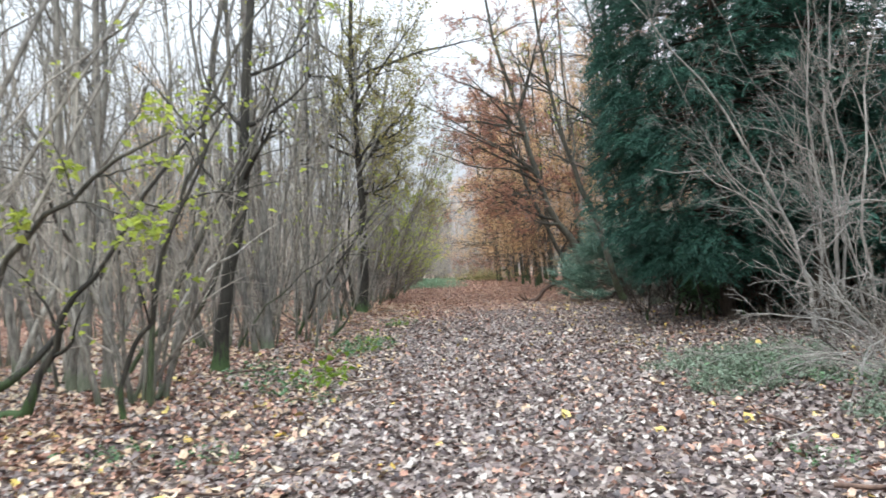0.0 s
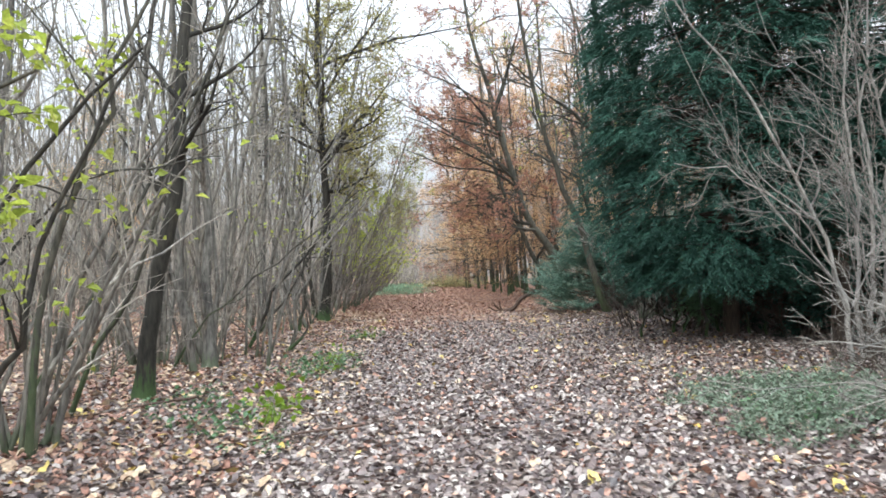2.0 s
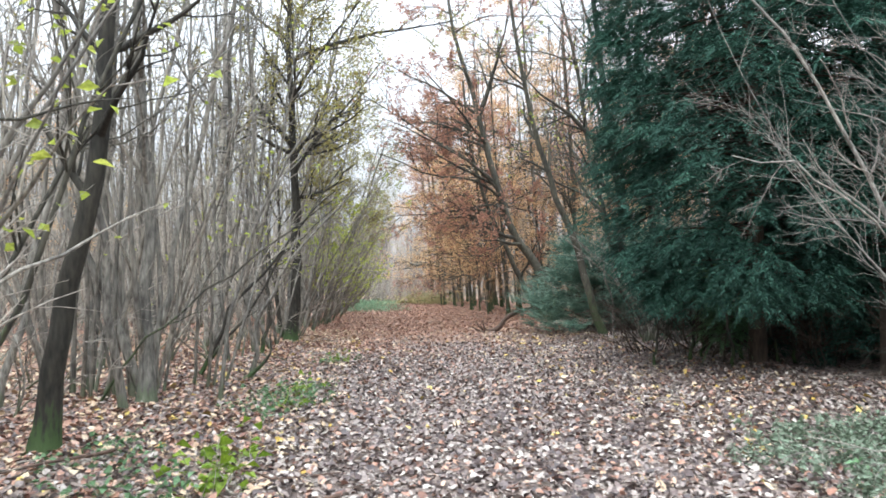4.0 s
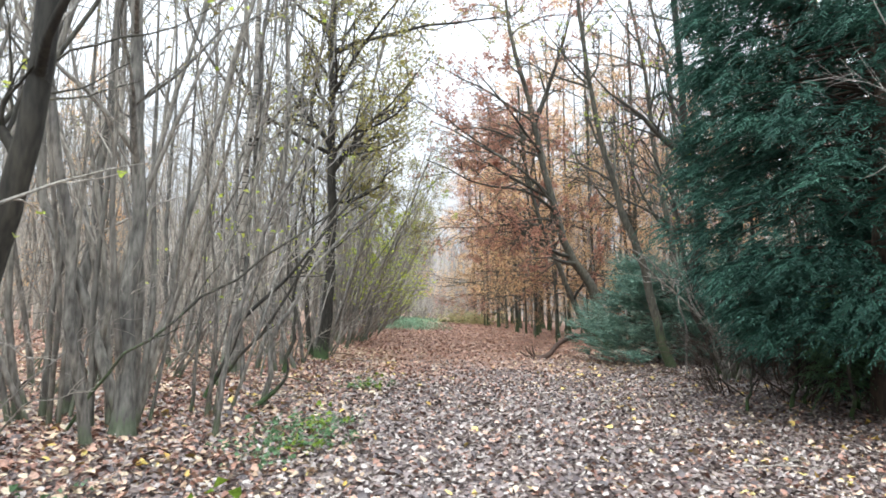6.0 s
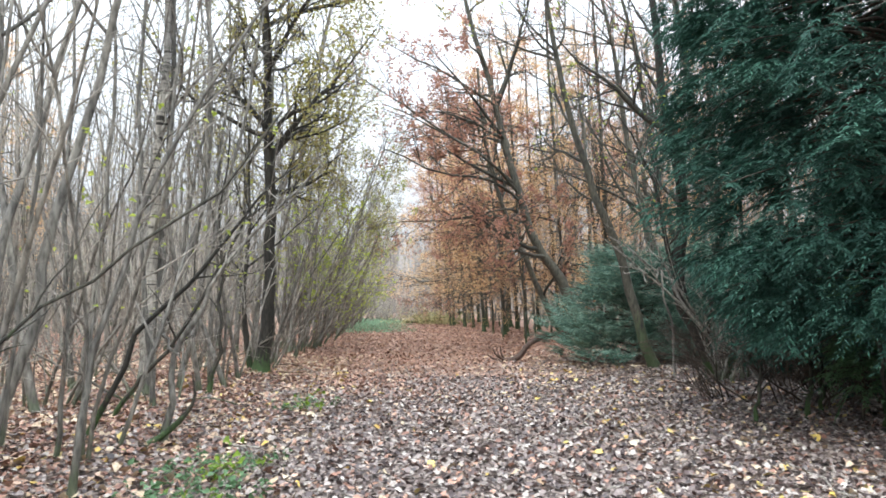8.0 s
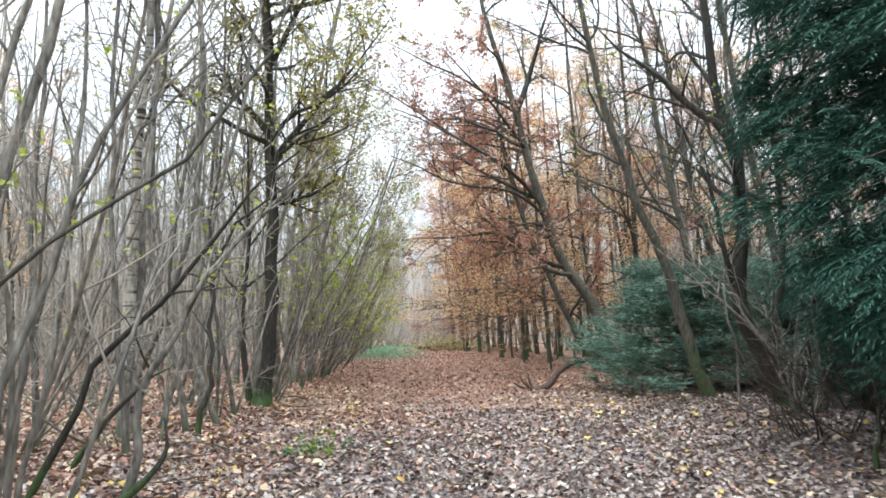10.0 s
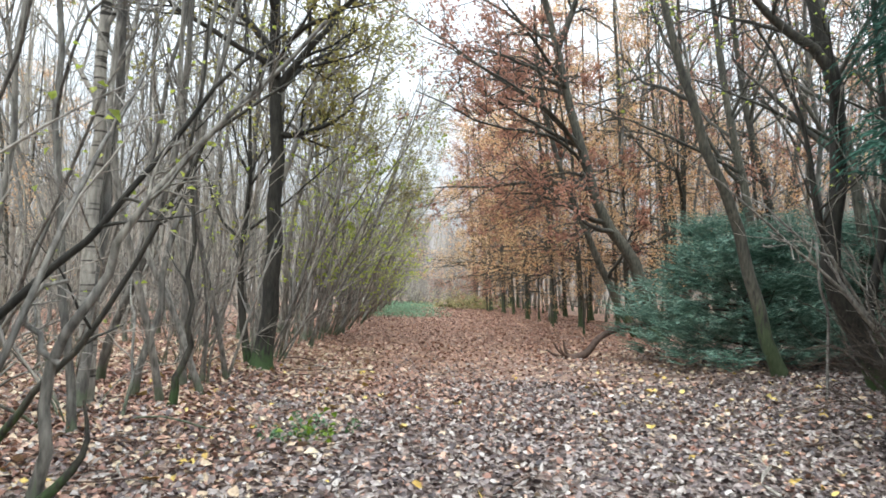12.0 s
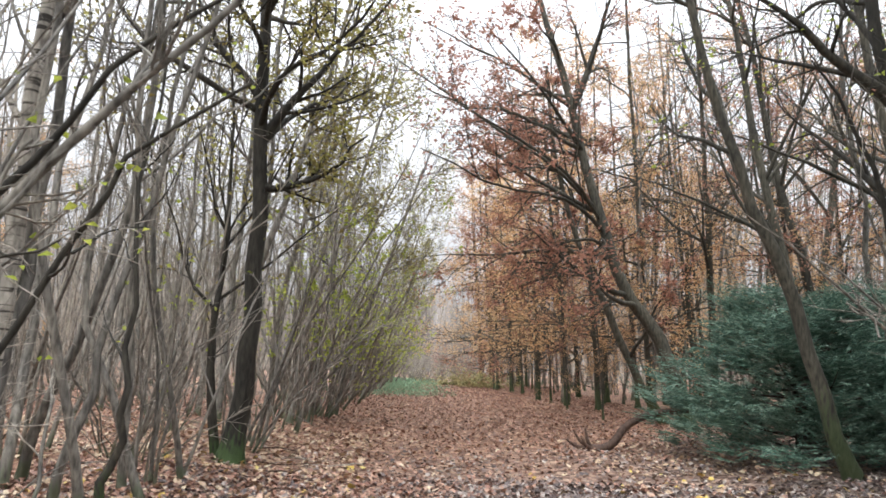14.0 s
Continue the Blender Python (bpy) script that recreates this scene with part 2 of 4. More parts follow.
def taper(r0, r1, K, power=1.0):
    t = np.linspace(0, 1, K) ** power
    return r0[:, None] * (1 - t) + np.broadcast_to(np.asarray(r1, float).reshape(-1, 1), (len(r0), 1)) * t


def curve_points(pts, K, power=1.0):
    """A smooth path of K points through a few."""
    pts = np.array(pts, float)
    n = len(pts)
    ext = np.vstack([2 * pts[0] - pts[1], pts, 2 * pts[-1] - pts[-2]])
    out = []
    for u in np.linspace(0, 1, K) ** power * (n - 1):
        i = min(int(u), n - 2)
        f = u - i
        a, b_, c, d = ext[i:i + 4]
        out.append(0.5 * (2 * b_ + (c - a) * f + (2 * a - 5 * b_ + 4 * c - d) * f ** 2 + (3 * b_ - a - 3 * c + d) * f ** 3))
    return np.array(out)


def leaf_cards(rng, C, size, width=0.6, flat=0.5, axis=None, curl=0.25):
    """Folded pointed leaves at C: four corners, two triangles each."""
    N = len(C)
    ax = norm(rng.normal(size=(N, 3)) * np.array([1, 1, flat])) if axis is None else norm(axis)
    nz = norm(rng.normal(size=(N, 3)) * 0.6 + np.array([0, 0, 1.0]))
    side = norm(np.cross(ax, nz))
    nz = np.cross(side, ax)
    s = (size * rng.uniform(0.6, 1.3, N))[:, None]
    tip = C + ax * s - nz * s * curl * 0.5
    mid = C + ax * s * 0.45
    l = mid + side * s * width * 0.5 + nz * s * curl
    r = mid - side * s * width * 0.5 + nz * s * curl * 0.7
    V = np.stack([C, l, tip, r], 1).reshape(-1, 3)
    i = np.arange(N)[:, None] * 4
    return V, np.concatenate([i + np.array([[0, 1, 2]]), i + np.array([[0, 2, 3]])])


def points_on(rng, P, n, t0=0.2):
    B, K, _ = P.shape
    b = rng.integers(0, B, n)
    t = rng.uniform(t0, 1, n) * (K - 1)
    k = np.minimum(t.astype(int), K - 2)
    f = (t - k)[:, None]
    return P[b, k] * (1 - f) + P[b, k + 1] * f


# ---- terrain ----
def smooth01(v):
    v = np.clip(v, 0, 1)
    return v * v * (3 - 2 * v)


def height(x, y):
    """The ground: a level ride that climbs a little ahead, with low banks on both sides."""
    x, y = np.asarray(x, float), np.asarray(y, float)
    rise = 0.012 * (np.clip(y, 14, 54) - 14)
    left = 0.14 * smooth01((-1.7 - x) / 1.5)
    right = 0.17 * smooth01((x - 3.6) / 2.5)
    lumps = 0.025 * np.sin(1.3 * x + 0.7 * y) * np.sin(0.9 * y - 0.4 * x) + 0.015 * np.sin(3.1 * x - 1.2) * np.sin(2.3 * y) * smooth01(np.abs(x) / 2)
    return rise + left + right + lumps


def at_ground(x, y, sink=0.03):
    return (x, y, float(height(x, y)) - sink)


def axis_steps(marks):
    return np.unique(np.concatenate([np.arange(a, b, s) for a, b, s in marks] + [[marks[-1][1]]]))


gx = axis_steps([(-400, -60, 40), (-60, -12, 4), (-12, 12, 0.3), (12, 60, 4), (60, 400, 40)])
gy = axis_steps([(-300, -20, 40), (-20, -2, 3), (-2, 34, 0.3), (34, 70, 2), (70, 400, 30)])
GX, GY = np.meshgrid(gx, gy)
idx = np.arange(GX.size).reshape(GX.shape)
quads = np.stack([idx[:-1, :-1], idx[:-1, 1:], idx[1:, 1:], idx[1:, :-1]], -1).reshape(-1, 4)
ground = mesh_part("ground", np.stack([GX, GY, height(GX, GY)], -1), [quads], M_SOIL)
tagged(ground, "woodland ground covered in fallen autumn leaves", "ground", kind="structure")

# far belt of woodland closing the view; its mist is painted pale colour
ang = np.linspace(0, 2 * np.pi, 961)
rngb = np.random.default_rng(3)
top = 13 + 1.5 * np.sin(ang * 17) + 1.0 * np.sin(ang * 41 + 1) + rngb.normal(size=961) * 1.2
top[-1] = top[0]
ring = np.stack([np.stack([120 * np.cos(ang), 25 + 120 * np.sin(ang), np.full(961, -1.0)], -1), np.stack([120 * np.cos(ang), 25 + 120 * np.sin(ang), top], -1)])
i = np.arange(960)
backdrop = mesh_part("backdrop", ring, [np.stack([i, i + 1, i + 962, i + 961], -1)], M_HAZE_BELT)
tagged(backdrop, "line of distant bare woodland with mist painted as pale grey", "woodland", kind="structure")


# ---- trees ----
def thing(name, label, category, loc, group="", rz=0.0):
    ob = new(name)
    ob.location = loc
    ob.rotation_euler[2] = rz
    return tagged(ob, label, category, group)


def tree(name, label, loc, spine, r0, r1, mat, seed, limbs=(6, 0.4, 0.95, 50, 0.35), subs=5, twigs=4, up=0.06, leaf=None, group="", wob=0.02,
         flare=1.35, extra=(), twig_mat=None, category="tree", limb_wob=0.13, leaf_name="leafage", sides=9, twig_len=0.45, split=True, fine=False):
    """A tree: a trunk along its spine, each limb a part, then twigs and leaves. leaf: (count, size, material)."""
    rng = np.random.default_rng(seed)
    root = thing(name, label, category, loc, group)
    K = 16
    E = curve_points(spine, K)
    E[1:-1] += rng.normal(size=(K - 2, 3)) * wob
    S = curve_points(E, K, 1.5)
    length = float(np.linalg.norm(np.diff(S, axis=0), axis=1).sum())
    R = taper(np.array([r0]), [r1], K, 1.2)
    R[0] *= 1 + (flare - 1) * 1.8 * np.exp(-np.maximum(S[:, 2] - S[0, 2], 0) / 0.16)
    S0 = S[None]
    V, Q = tubes(S0, R, sides + 3)
    mesh_part("trunk", V, [Q], mat, root)
    n, t0, t1, angle, ratio = limbs
    ls, ld, ll, lr = offshoots(rng, E[None], taper(np.array([r0]), [r1], K, 0.85), np.array([length]), n, t0, t1, angle, ratio)
    L1 = grow(rng, ls, ld, ll, 9, limb_wob, up)
    R1 = taper(lr, 0.003 if fine else 0.006, 9)
    for pts, radius in extra:
        L1 = np.concatenate([L1, curve_points(pts, 9)[None] + rng.normal(size=(1, 9, 3)) * 0.02])
        R1 = np.concatenate([R1, taper(np.array([radius]), 0.012, 9)])
        ll = np.append(ll, np.linalg.norm(np.diff(L1[-1], axis=0), axis=1).sum())
    limb_obs = []
    for j in range(len(L1)):
        V, Q = tubes(L1[j:j + 1], R1[j:j + 1], 6)
        limb_obs.append(mesh_part("limb", V, [Q], mat, root))
    s, d, l, r = offshoots(rng, L1, R1, ll, subs, 0.2, 0.97, 45, twig_len)
    L2 = grow(rng, s, d, l, 6, 0.16, up)
    R2 = taper(np.maximum(r, 0.004 if fine else 0.011 if split else 0.008), 0.002 if fine else 0.005, 6)
    s, d, l3, r = offshoots(rng, L2, R2, l, twigs, 0.2, 1.0, 42, 0.5)
    L3 = grow(rng, s, d, l3, 4 if split else 3, 0.2, up)
    R3 = taper(np.maximum(r, 0.0025 if fine else 0.005), 0.0015 if fine else 0.003, 4 if split else 3)
    if split:
        for j in range(len(L2)):
            V, Q = tubes(L2[j:j + 1], R2[j:j + 1], 4)
            mesh_part("branch", V, [Q], twig_mat or mat, limb_obs[j // subs])
        V, F = join([tubes(L3, R3, 3)])
    else:
        V, F = join([tubes(L2, R2, 3), tubes(L3, R3, 3)])
    mesh_part("twig_tangle", V, F, twig_mat or mat, root, kind="stuff")
    if leaf:
        count, size, lm = leaf
        both = L3
        C = points_on(rng, both, count) + rng.normal(size=(count, 3)) * (0.04 if split else 0.11)
        V, F = leaf_cards(rng, C, size)
        mesh_part(leaf_name, V, [F], lm, root, smooth=False, kind="stuff")
    return root


def hazel(name, label, loc, seed, stems=9, height_m=6.0, spread=0.35, lean=(0, 0), r=0.03, mat=None, leaf=None, group="", subs=5, twigs=4, base_r=0.3, droop=-0.012, category="coppiced shrub", twig_mat=None, wobble=0.12):
    """A coppiced clump: many stems from one stool, each a part, with twigs."""
    rng = np.random.default_rng(seed)
    root = thing(name, label, category, loc, group)
    mat = mat or M_HAZEL
    a = rng.uniform(0, 2 * np.pi, stems)
    rad = rng.uniform(0.2, 1, stems) * base_r
    S = np.stack([np.cos(a) * rad, np.sin(a) * rad, np.full(stems, -0.02)], -1)
    tilt = spread * rng.uniform(0.3, 1.3, stems)
    D = norm(np.stack([np.cos(a) * tilt + lean[0], np.sin(a) * tilt + lean[1], np.ones(stems)], -1))
    L = height_m * rng.uniform(0.45, 1.1, stems)
    P = grow(rng, S, D, L, 12, wobble, droop)
    r0 = r * rng.uniform(0.5, 1.35, stems)
    R = taper(r0, 0.004, 12)
    for j in range(stems):
        V, Q = tubes(P[j:j + 1], R[j:j + 1], 6)
        mesh_part("stem", V, [Q], mat, root)
    s, d, l, rr = offshoots(rng, P, R, L, subs, 0.2, 0.97, 35, 0.28)
    L2 = grow(rng, s, d, l, 6, 0.12, 0.01)
    R2 = taper(np.maximum(rr, 0.004), 0.0025, 6)
    s, d, l3, rr = offshoots(rng, L2, R2, l, twigs, 0.15, 1.0, 40, 0.5)
    L3 = grow(rng, s, d, l3, 4, 0.15, 0.01)
    R3 = taper(np.maximum(rr, 0.003), 0.0018, 4)
    V, F = join([tubes(L2, R2, 4), tubes(L3, R3, 3)])
    mesh_part("twig_tangle", V, F, twig_mat or M_TWIG, root, kind="stuff")
    if leaf:
        count, size, lm = leaf
        V, F = leaf_cards(rng, points_on(rng, L3, count), size, 0.8)
        mesh_part("leafage", V, [F], lm, root, smooth=False, kind="stuff")
    return root


def conifer(name, label, loc, seed, H=11.0, Rmax=2.9, z0=0.5, boughs=150, sprays=9, blades=16, mat=None, trunk=0.16, blade=0.12, droop=-0.05, group="", category="conifer tree", width=0.33, power=0.75, skirt=0.7, shell=0, shell_droop=-0.25, rise=0.3, ragged=1.04, frond=1.0, lobes=0.06, layer=0.11):
    """A dense conifer: a trunk, boughs all the way up, and flat drooping sprays of foliage."""
    rng = np.random.default_rng(seed)
    root = thing(name, label, category, loc, group)
    S = curve_points([(0, 0, -0.1), (0.05, 0, H * 0.3), (0, 0.05, H * 0.7), (0, 0, H)], 14)[None]
    V, Q = tubes(S, taper(np.array([trunk]), [0.02], 14), 12)
    mesh_part("trunk", V, [Q], M_CONTRUNK, root)
    z = z0 + (H - z0) * rng.uniform(0, 1, boughs) ** 1.15
    a = rng.uniform(0, 2 * np.pi, boughs)
    L = Rmax * np.clip(1 - ((z - z0) / (H - z0 + 0.3)), 0.06, 1) ** power * rng.uniform(0.72, 1.06, boughs) * np.clip(skirt + 0.2 * (z - z0), skirt, 1)
    D = norm(np.stack([np.cos(a), np.sin(a), rng.uniform(-0.1, 0.25, boughs)], -1))
    P = grow(rng, np.stack([0 * a, 0 * a, z], -1), D, L, 9, 0.05, droop)
    R = taper(0.008 + 0.009 * L, 0.004, 9)
    V, Q = tubes(P, R, 4)
    mesh_part("bough_tangle", V, [Q], M_CONTRUNK, root, kind="stuff")
    s, d, l, rr = offshoots(rng, P, R, np.full(boughs, 0.75), sprays, 0.42, 1.0, 50, 0.8, flat=0.25)
    SP = grow(rng, s, d, l, 6, 0.06, -0.07)
    SP = np.concatenate([SP, P[:, 3:9]])
    if shell:
        # bough ends spread into flat layered fans of fronds, with dark hollows between the layers
        per = 12
        zc = z0 * 0.95 + (H - z0) * rng.uniform(0, 1, shell) ** 1.1
        ac = rng.uniform(0, 2 * np.pi, shell)
        qc = Rmax * np.clip(1 - ((zc - z0) / (H - z0 + 0.3)), 0.06, 1) ** power * np.clip(skirt + 0.2 * (zc - z0), skirt, 1) * rng.uniform(0.62, ragged, shell)
        qc = qc * (1 + lobes * (np.sin(3 * ac + 1.1) * 0.6 + np.sin(5 * ac + 2.2 * zc) * 0.5 + np.sin(11 * ac - 3 * zc) * 0.3))
        off = np.tile(np.linspace(-1.05, 1.05, per), shell) + rng.normal(size=shell * per) * 0.09
        az = np.repeat(ac, per)
        out = np.stack([np.cos(az), np.sin(az), 0 * az], -1)
        start = out * (np.repeat(qc, per) - 0.35 + 0.08 * np.abs(off))[:, None]
        start[:, 2] = np.repeat(zc, per) + rng.normal(size=shell * per) * layer
        way = np.stack([np.cos(az + off), np.sin(az + off), np.repeat(rise + rng.normal(size=shell) * 0.12, per)], -1)
        size = np.repeat(rng.uniform(0.45, 0.95, shell), per) * np.cos(off * 0.8) * rng.uniform(0.8, 1.15, shell * per) * frond
        SP = np.concatenate([SP, grow(rng, start, norm(way), size, 6, 0.045, shell_droop)])
    B = len(SP)
    t = np.linspace(0.05, 0.999, blades) * 5
    k = t.astype(int)
    f = (t - k)[None, :, None]
    C = SP[:, k] * (1 - f) + SP[:, k + 1] * f
    T = norm(SP[:, k + 1] - SP[:, k])
    side = norm(np.cross(T, np.array([0, 0, 1.0]))) * np.where(np.arange(blades) % 2, 1, -1)[None, :, None]
    axis = T * 0.85 + side * 0.6 + np.array([0, 0, -0.12 + 0.25 * (shell_droop > 0)]) + rng.normal(size=T.shape) * 0.1
    taper_off = np.broadcast_to((1.15 - 0.6 * t / 5)[None, :], (B, blades)).reshape(-1)
    V, F = leaf_cards(rng, C.reshape(-1, 3), blade * taper_off, width, axis=axis.reshape(-1, 3), curl=0.08)
    mesh_part("foliage", V, [F], mat or M_CONIFER, root, smooth=False, kind="stuff")
    return root


def place(ob, x, y, rz=0.0, s=1.0, sink=0.03, tilt=0.0):
    c = copy_thing(ob, pose(0, 0, 0, 0, tilt) @ pose(0, 0, 0, 0, 0, rz))
    c.location = at_ground(x, y, sink)
    c.scale = (s, s, s * 1.0)
    return c


def along(*pts):
    """Places relative to the first one, which stands on the ground."""
    x0, y0 = pts[0][:2]
    g = float(height(x0, y0))
    return (x0, y0, g), [(x - x0, y - y0, z - g) for x, y, z in pts]



# ---- single trees beside the ride ----
loc, sp = along((-3.30, 10.15, 0.05), (-3.15, 10.1, 1.2), (-2.85, 10.0, 2.6), (-2.72, 10.0, 4.0), (-2.6, 10.1, 6.5), (-2.4, 10.3, 9.5))
tree("leaning_tree", "slim dark-barked tree with bright moss round its leaning foot, among coppice", loc, sp, 0.115, 0.04, M_OAK, 11, limbs=(8, 0.35, 0.95, 55, 0.22), leaf=(60, 0.07, M_LIME))
loc, sp = along((-2.68, 22.5, 0.15), (-2.55, 22.5, 1.4), (-2.53, 22.5, 3.0), (-2.6, 22.5, 4.7), (-2.64, 22.5, 6.0), (-2.75, 22.5, 8.5), (-2.6, 22.5, 12.5))
tree("oak_tree", "tall dark oak with mossy foot and bent side limb, among poles", loc, sp, 0.155, 0.06, M_OAK, 12, limbs=(16, 0.4, 0.97, 60, 0.42), subs=9, twigs=9,
     extra=[([(0.15, 0, 3.78), (0.5, 0, 3.8), (0.85, 0, 3.95), (1.25, 0, 4.25), (1.6, 0, 4.65)], 0.06), ([(0.1, 0, 4.5), (0.3, 0, 4.9), (0.7, 0, 5.35), (1.06, 0, 5.85), (1.5, 0, 6.3), (2.4, -0.3, 7.4)], 0.08), ([(-0.25, 0.1, 0.1), (-0.4, 0.1, 1.6), (-0.3, 0.15, 3.4), (-0.5, 0.2, 6.0)], 0.075), ([(0, 0, 6.4), (1.0, -1.5, 7.4), (2.2, -3, 8.3)], 0.06), ([(0, 0, 7.5), (1.4, 0.4, 8.2), (3.2, 0.8, 8.8), (4.6, 1.2, 9.2)], 0.06), ([(0, 0, 5.2), (-0.7, 0.1, 6.1), (-1.3, 0.2, 7.4)], 0.07)],
     leaf=(8000, 0.09, M_OLIVE), up=0.03)
# beeches leaning over the ride
loc, sp = along((6.0, 28.7, 0.2), (5.65, 28.7, 1.5), (5.2, 28.7, 2.6), (4.65, 28.7, 3.3), (4.1, 28.7, 4.7), (3.6, 28.7, 6.5), (3.25, 28.7, 8.0), (2.8, 28.7, 9.6), (2.4, 28.7, 10.8), (2.1, 28.7, 13))
tree("leaning_beech", "thick beech leaning over the ride, greenish bark and sparse russet leaves", loc, sp, 0.2, 0.05, M_BEECH, 13, limbs=(15, 0.3, 0.97, 62, 0.38), subs=9, twigs=9,
     extra=[([(-1.95, 0, 4.5), (-3.0, -1.2, 4.9), (-4.5, -1.8, 5.0), (-6.3, -2.3, 5.6)], 0.055), ([(-2.15, 0, 5.1), (-3.4, -1, 5.8), (-5, -1.5, 6.6), (-7.4, -2, 8.0)], 0.055), ([(-2.42, 0, 6.4), (-3.6, -1, 7.5), (-5, -1.2, 9)], 0.06), ([(-2.05, 0, 4.8), (-3.0, -1.5, 5.3), (-4.6, -2.5, 6.0), (-6.2, -3, 6.6)], 0.05), ([(-1.7, 0, 4.0), (-2.6, -1, 4.1), (-3.6, -1.5, 3.7)], 0.05), ([(-2.7, 0, 7.5), (-2.2, 0, 8.9), (-1.8, 0, 10.2), (-1.5, 0, 12)], 0.1)],
     leaf=(9000, 0.09, M_RUSSET), up=0.0)
loc, sp = along((5.72, 22.1, 0.1), (5.5, 22.0, 0.6), (5.2, 22.0, 1.6), (4.92, 22.0, 2.75), (4.48, 22.0, 3.7), (4.2, 22.0, 4.6), (3.85, 22.0, 5.7), (3.6, 22.0, 6.9), (3.3, 22, 8.5), (3.1, 22, 10.5))
tree("leaning_ash", "slender smooth grey-brown tree leaning over a blue-green bush", loc, sp, 0.125, 0.04, M_BEECH, 14, limbs=(10, 0.4, 0.97, 50, 0.32), subs=8, twigs=8, leaf=(300, 0.07, M_LIME))
loc, sp = along((5.95, 30, 0.3), (5.46, 30, 1.04), (4.7, 30, 2.53), (4.06, 30, 4.07), (3.63, 30, 5.1), (3.1, 30, 7.2), (2.9, 30, 9.5))
tree("leaning_beech", "thin beech leaning towards the ride, brown leaves hanging on", loc, sp, 0.13, 0.04, M_BEECH, 15, limbs=(14, 0.25, 0.95, 65, 0.36), subs=8, twigs=8, leaf=(7000, 0.09, M_RUSSET), up=0.0)
# many-stemmed tree on the bank
loc, sp = along((6.35, 20.5, 0.15), (5.95, 20.5, 1.0), (5.55, 20.5, 1.8), (5.6, 20.5, 2.7), (5.7, 20.5, 3.6), (5.62, 20.5, 4.6), (5.32, 20.5, 5.6), (5.25, 20.5, 6.3), (5.0, 20.5, 9), (4.9, 20.5, 11))
tree("many_stemmed_tree", "dark many-stemmed tree with crossing boughs beside conifers", loc, sp, 0.17, 0.05, M_OAK, 16, limbs=(8, 0.4, 0.95, 45, 0.28), subs=6, twigs=5,
     extra=[([(-0.75, 0, 1.65), (-1.05, -0.1, 2.4), (-1.2, -0.2, 3.2), (-1.55, -0.3, 4.2), (-2.1, -0.4, 5.0)], 0.06), ([(-0.75, 0, 4.2), (-0.95, 0, 4.7), (-1.45, 0, 5.05), (-1.9, 0, 5.5), (-2.4, 0, 5.9), (-3.2, 0, 6.6)], 0.1), ([(0.1, 0, 0.1), (0.45, -0.1, 2.0), (0.35, -0.2, 4), (0.2, -0.2, 7)], 0.07), ([(-0.3, 0.1, 0.5), (0.1, 0.2, 2.6), (0.05, 0.3, 5.5), (-0.2, 0.3, 8)], 0.08)],
     leaf=(300, 0.07, M_LIME))

# ---- conifers ----
CON = "dark green conifer with dense drooping sprays down to the ground"
conifer("conifer", CON, at_ground(6.1, 15.2), 21, H=14, Rmax=2.95, boughs=330, sprays=7, blades=20, z0=1.2, power=0.13, blade=0.12, width=0.17, skirt=0.68, shell=1600, lobes=0.09)
c2 = conifer("conifer", "dark green conifer with bare lower trunk behind grey twigs", at_ground(7.3, 13.6), 22, H=11.5, Rmax=2.6, boughs=140, sprays=5, blades=12, z0=1.9, power=0.3, blade=0.16, width=0.25, shell=70, group="dark conifers")
for x, y, rz, s in ((8.6, 11.2, 40, 1.0), (9.2, 15.6, 130, 1.05), (11.8, 12.8, 300, 1.1), (8.4, 18.4, 80, 0.85)):
    place(c2, x, y, rz, s)
bush = conifer("evergreen_bush", "low blue-green evergreen bush with feathery upswept sprays", at_ground(6.1, 24.3), 23, H=2.6, Rmax=2.3, z0=0.12, boughs=80, sprays=7, blades=16, mat=M_YEW, trunk=0.05, blade=0.12, group="evergreen bushes", droop=0.03, category="bush", power=0.45, width=0.2, skirt=0.85, shell=300, shell_droop=-0.03, rise=0.45, ragged=1.15, frond=1.0, lobes=0.24, layer=0.07)

place(bush, 8.9, 24.6, 130, 1.1)
low = conifer("conifer", "low dark evergreen spreading under taller conifers", at_ground(8.4, 17.6), 26, H=5.5, Rmax=2.0, boughs=90, sprays=6, blades=12, z0=0.15, power=0.4, blade=0.15, width=0.25, skirt=0.95, shell=130, group="low evergreens")
for x, y, rz, s in ((8.3, 14.6, 60, 0.8), (9.3, 19.8, 200, 1.0), (7.7, 20.6, 310, 0.55), (10.4, 16.2, 100, 1.1), (10.9, 22.0, 20, 0.9)):
    place(low, x, y, rz, s)
conifer("young_conifer", "small bright green conifer seedling beside a larger dark conifer", at_ground(5.62, 15.5), 27, H=1.75, Rmax=0.55, boughs=26, sprays=5, blades=14, z0=0.5, power=0.5, blade=0.09, width=0.3, trunk=0.02, mat=M_HERB, skirt=0.8, shell=26, frond=0.6)
under = hazel("dead_shrub", "dark brown dead twigs crowded under conifer boughs", at_ground(5.6, 16.6), 28, stems=16, height_m=2.1, spread=0.7, r=0.014, base_r=0.6, mat=M_CONTRUNK, twig_mat=M_CONTRUNK, subs=9, twigs=7, wobble=0.2, droop=-0.03, group="dark dead twigs", category="shrub")
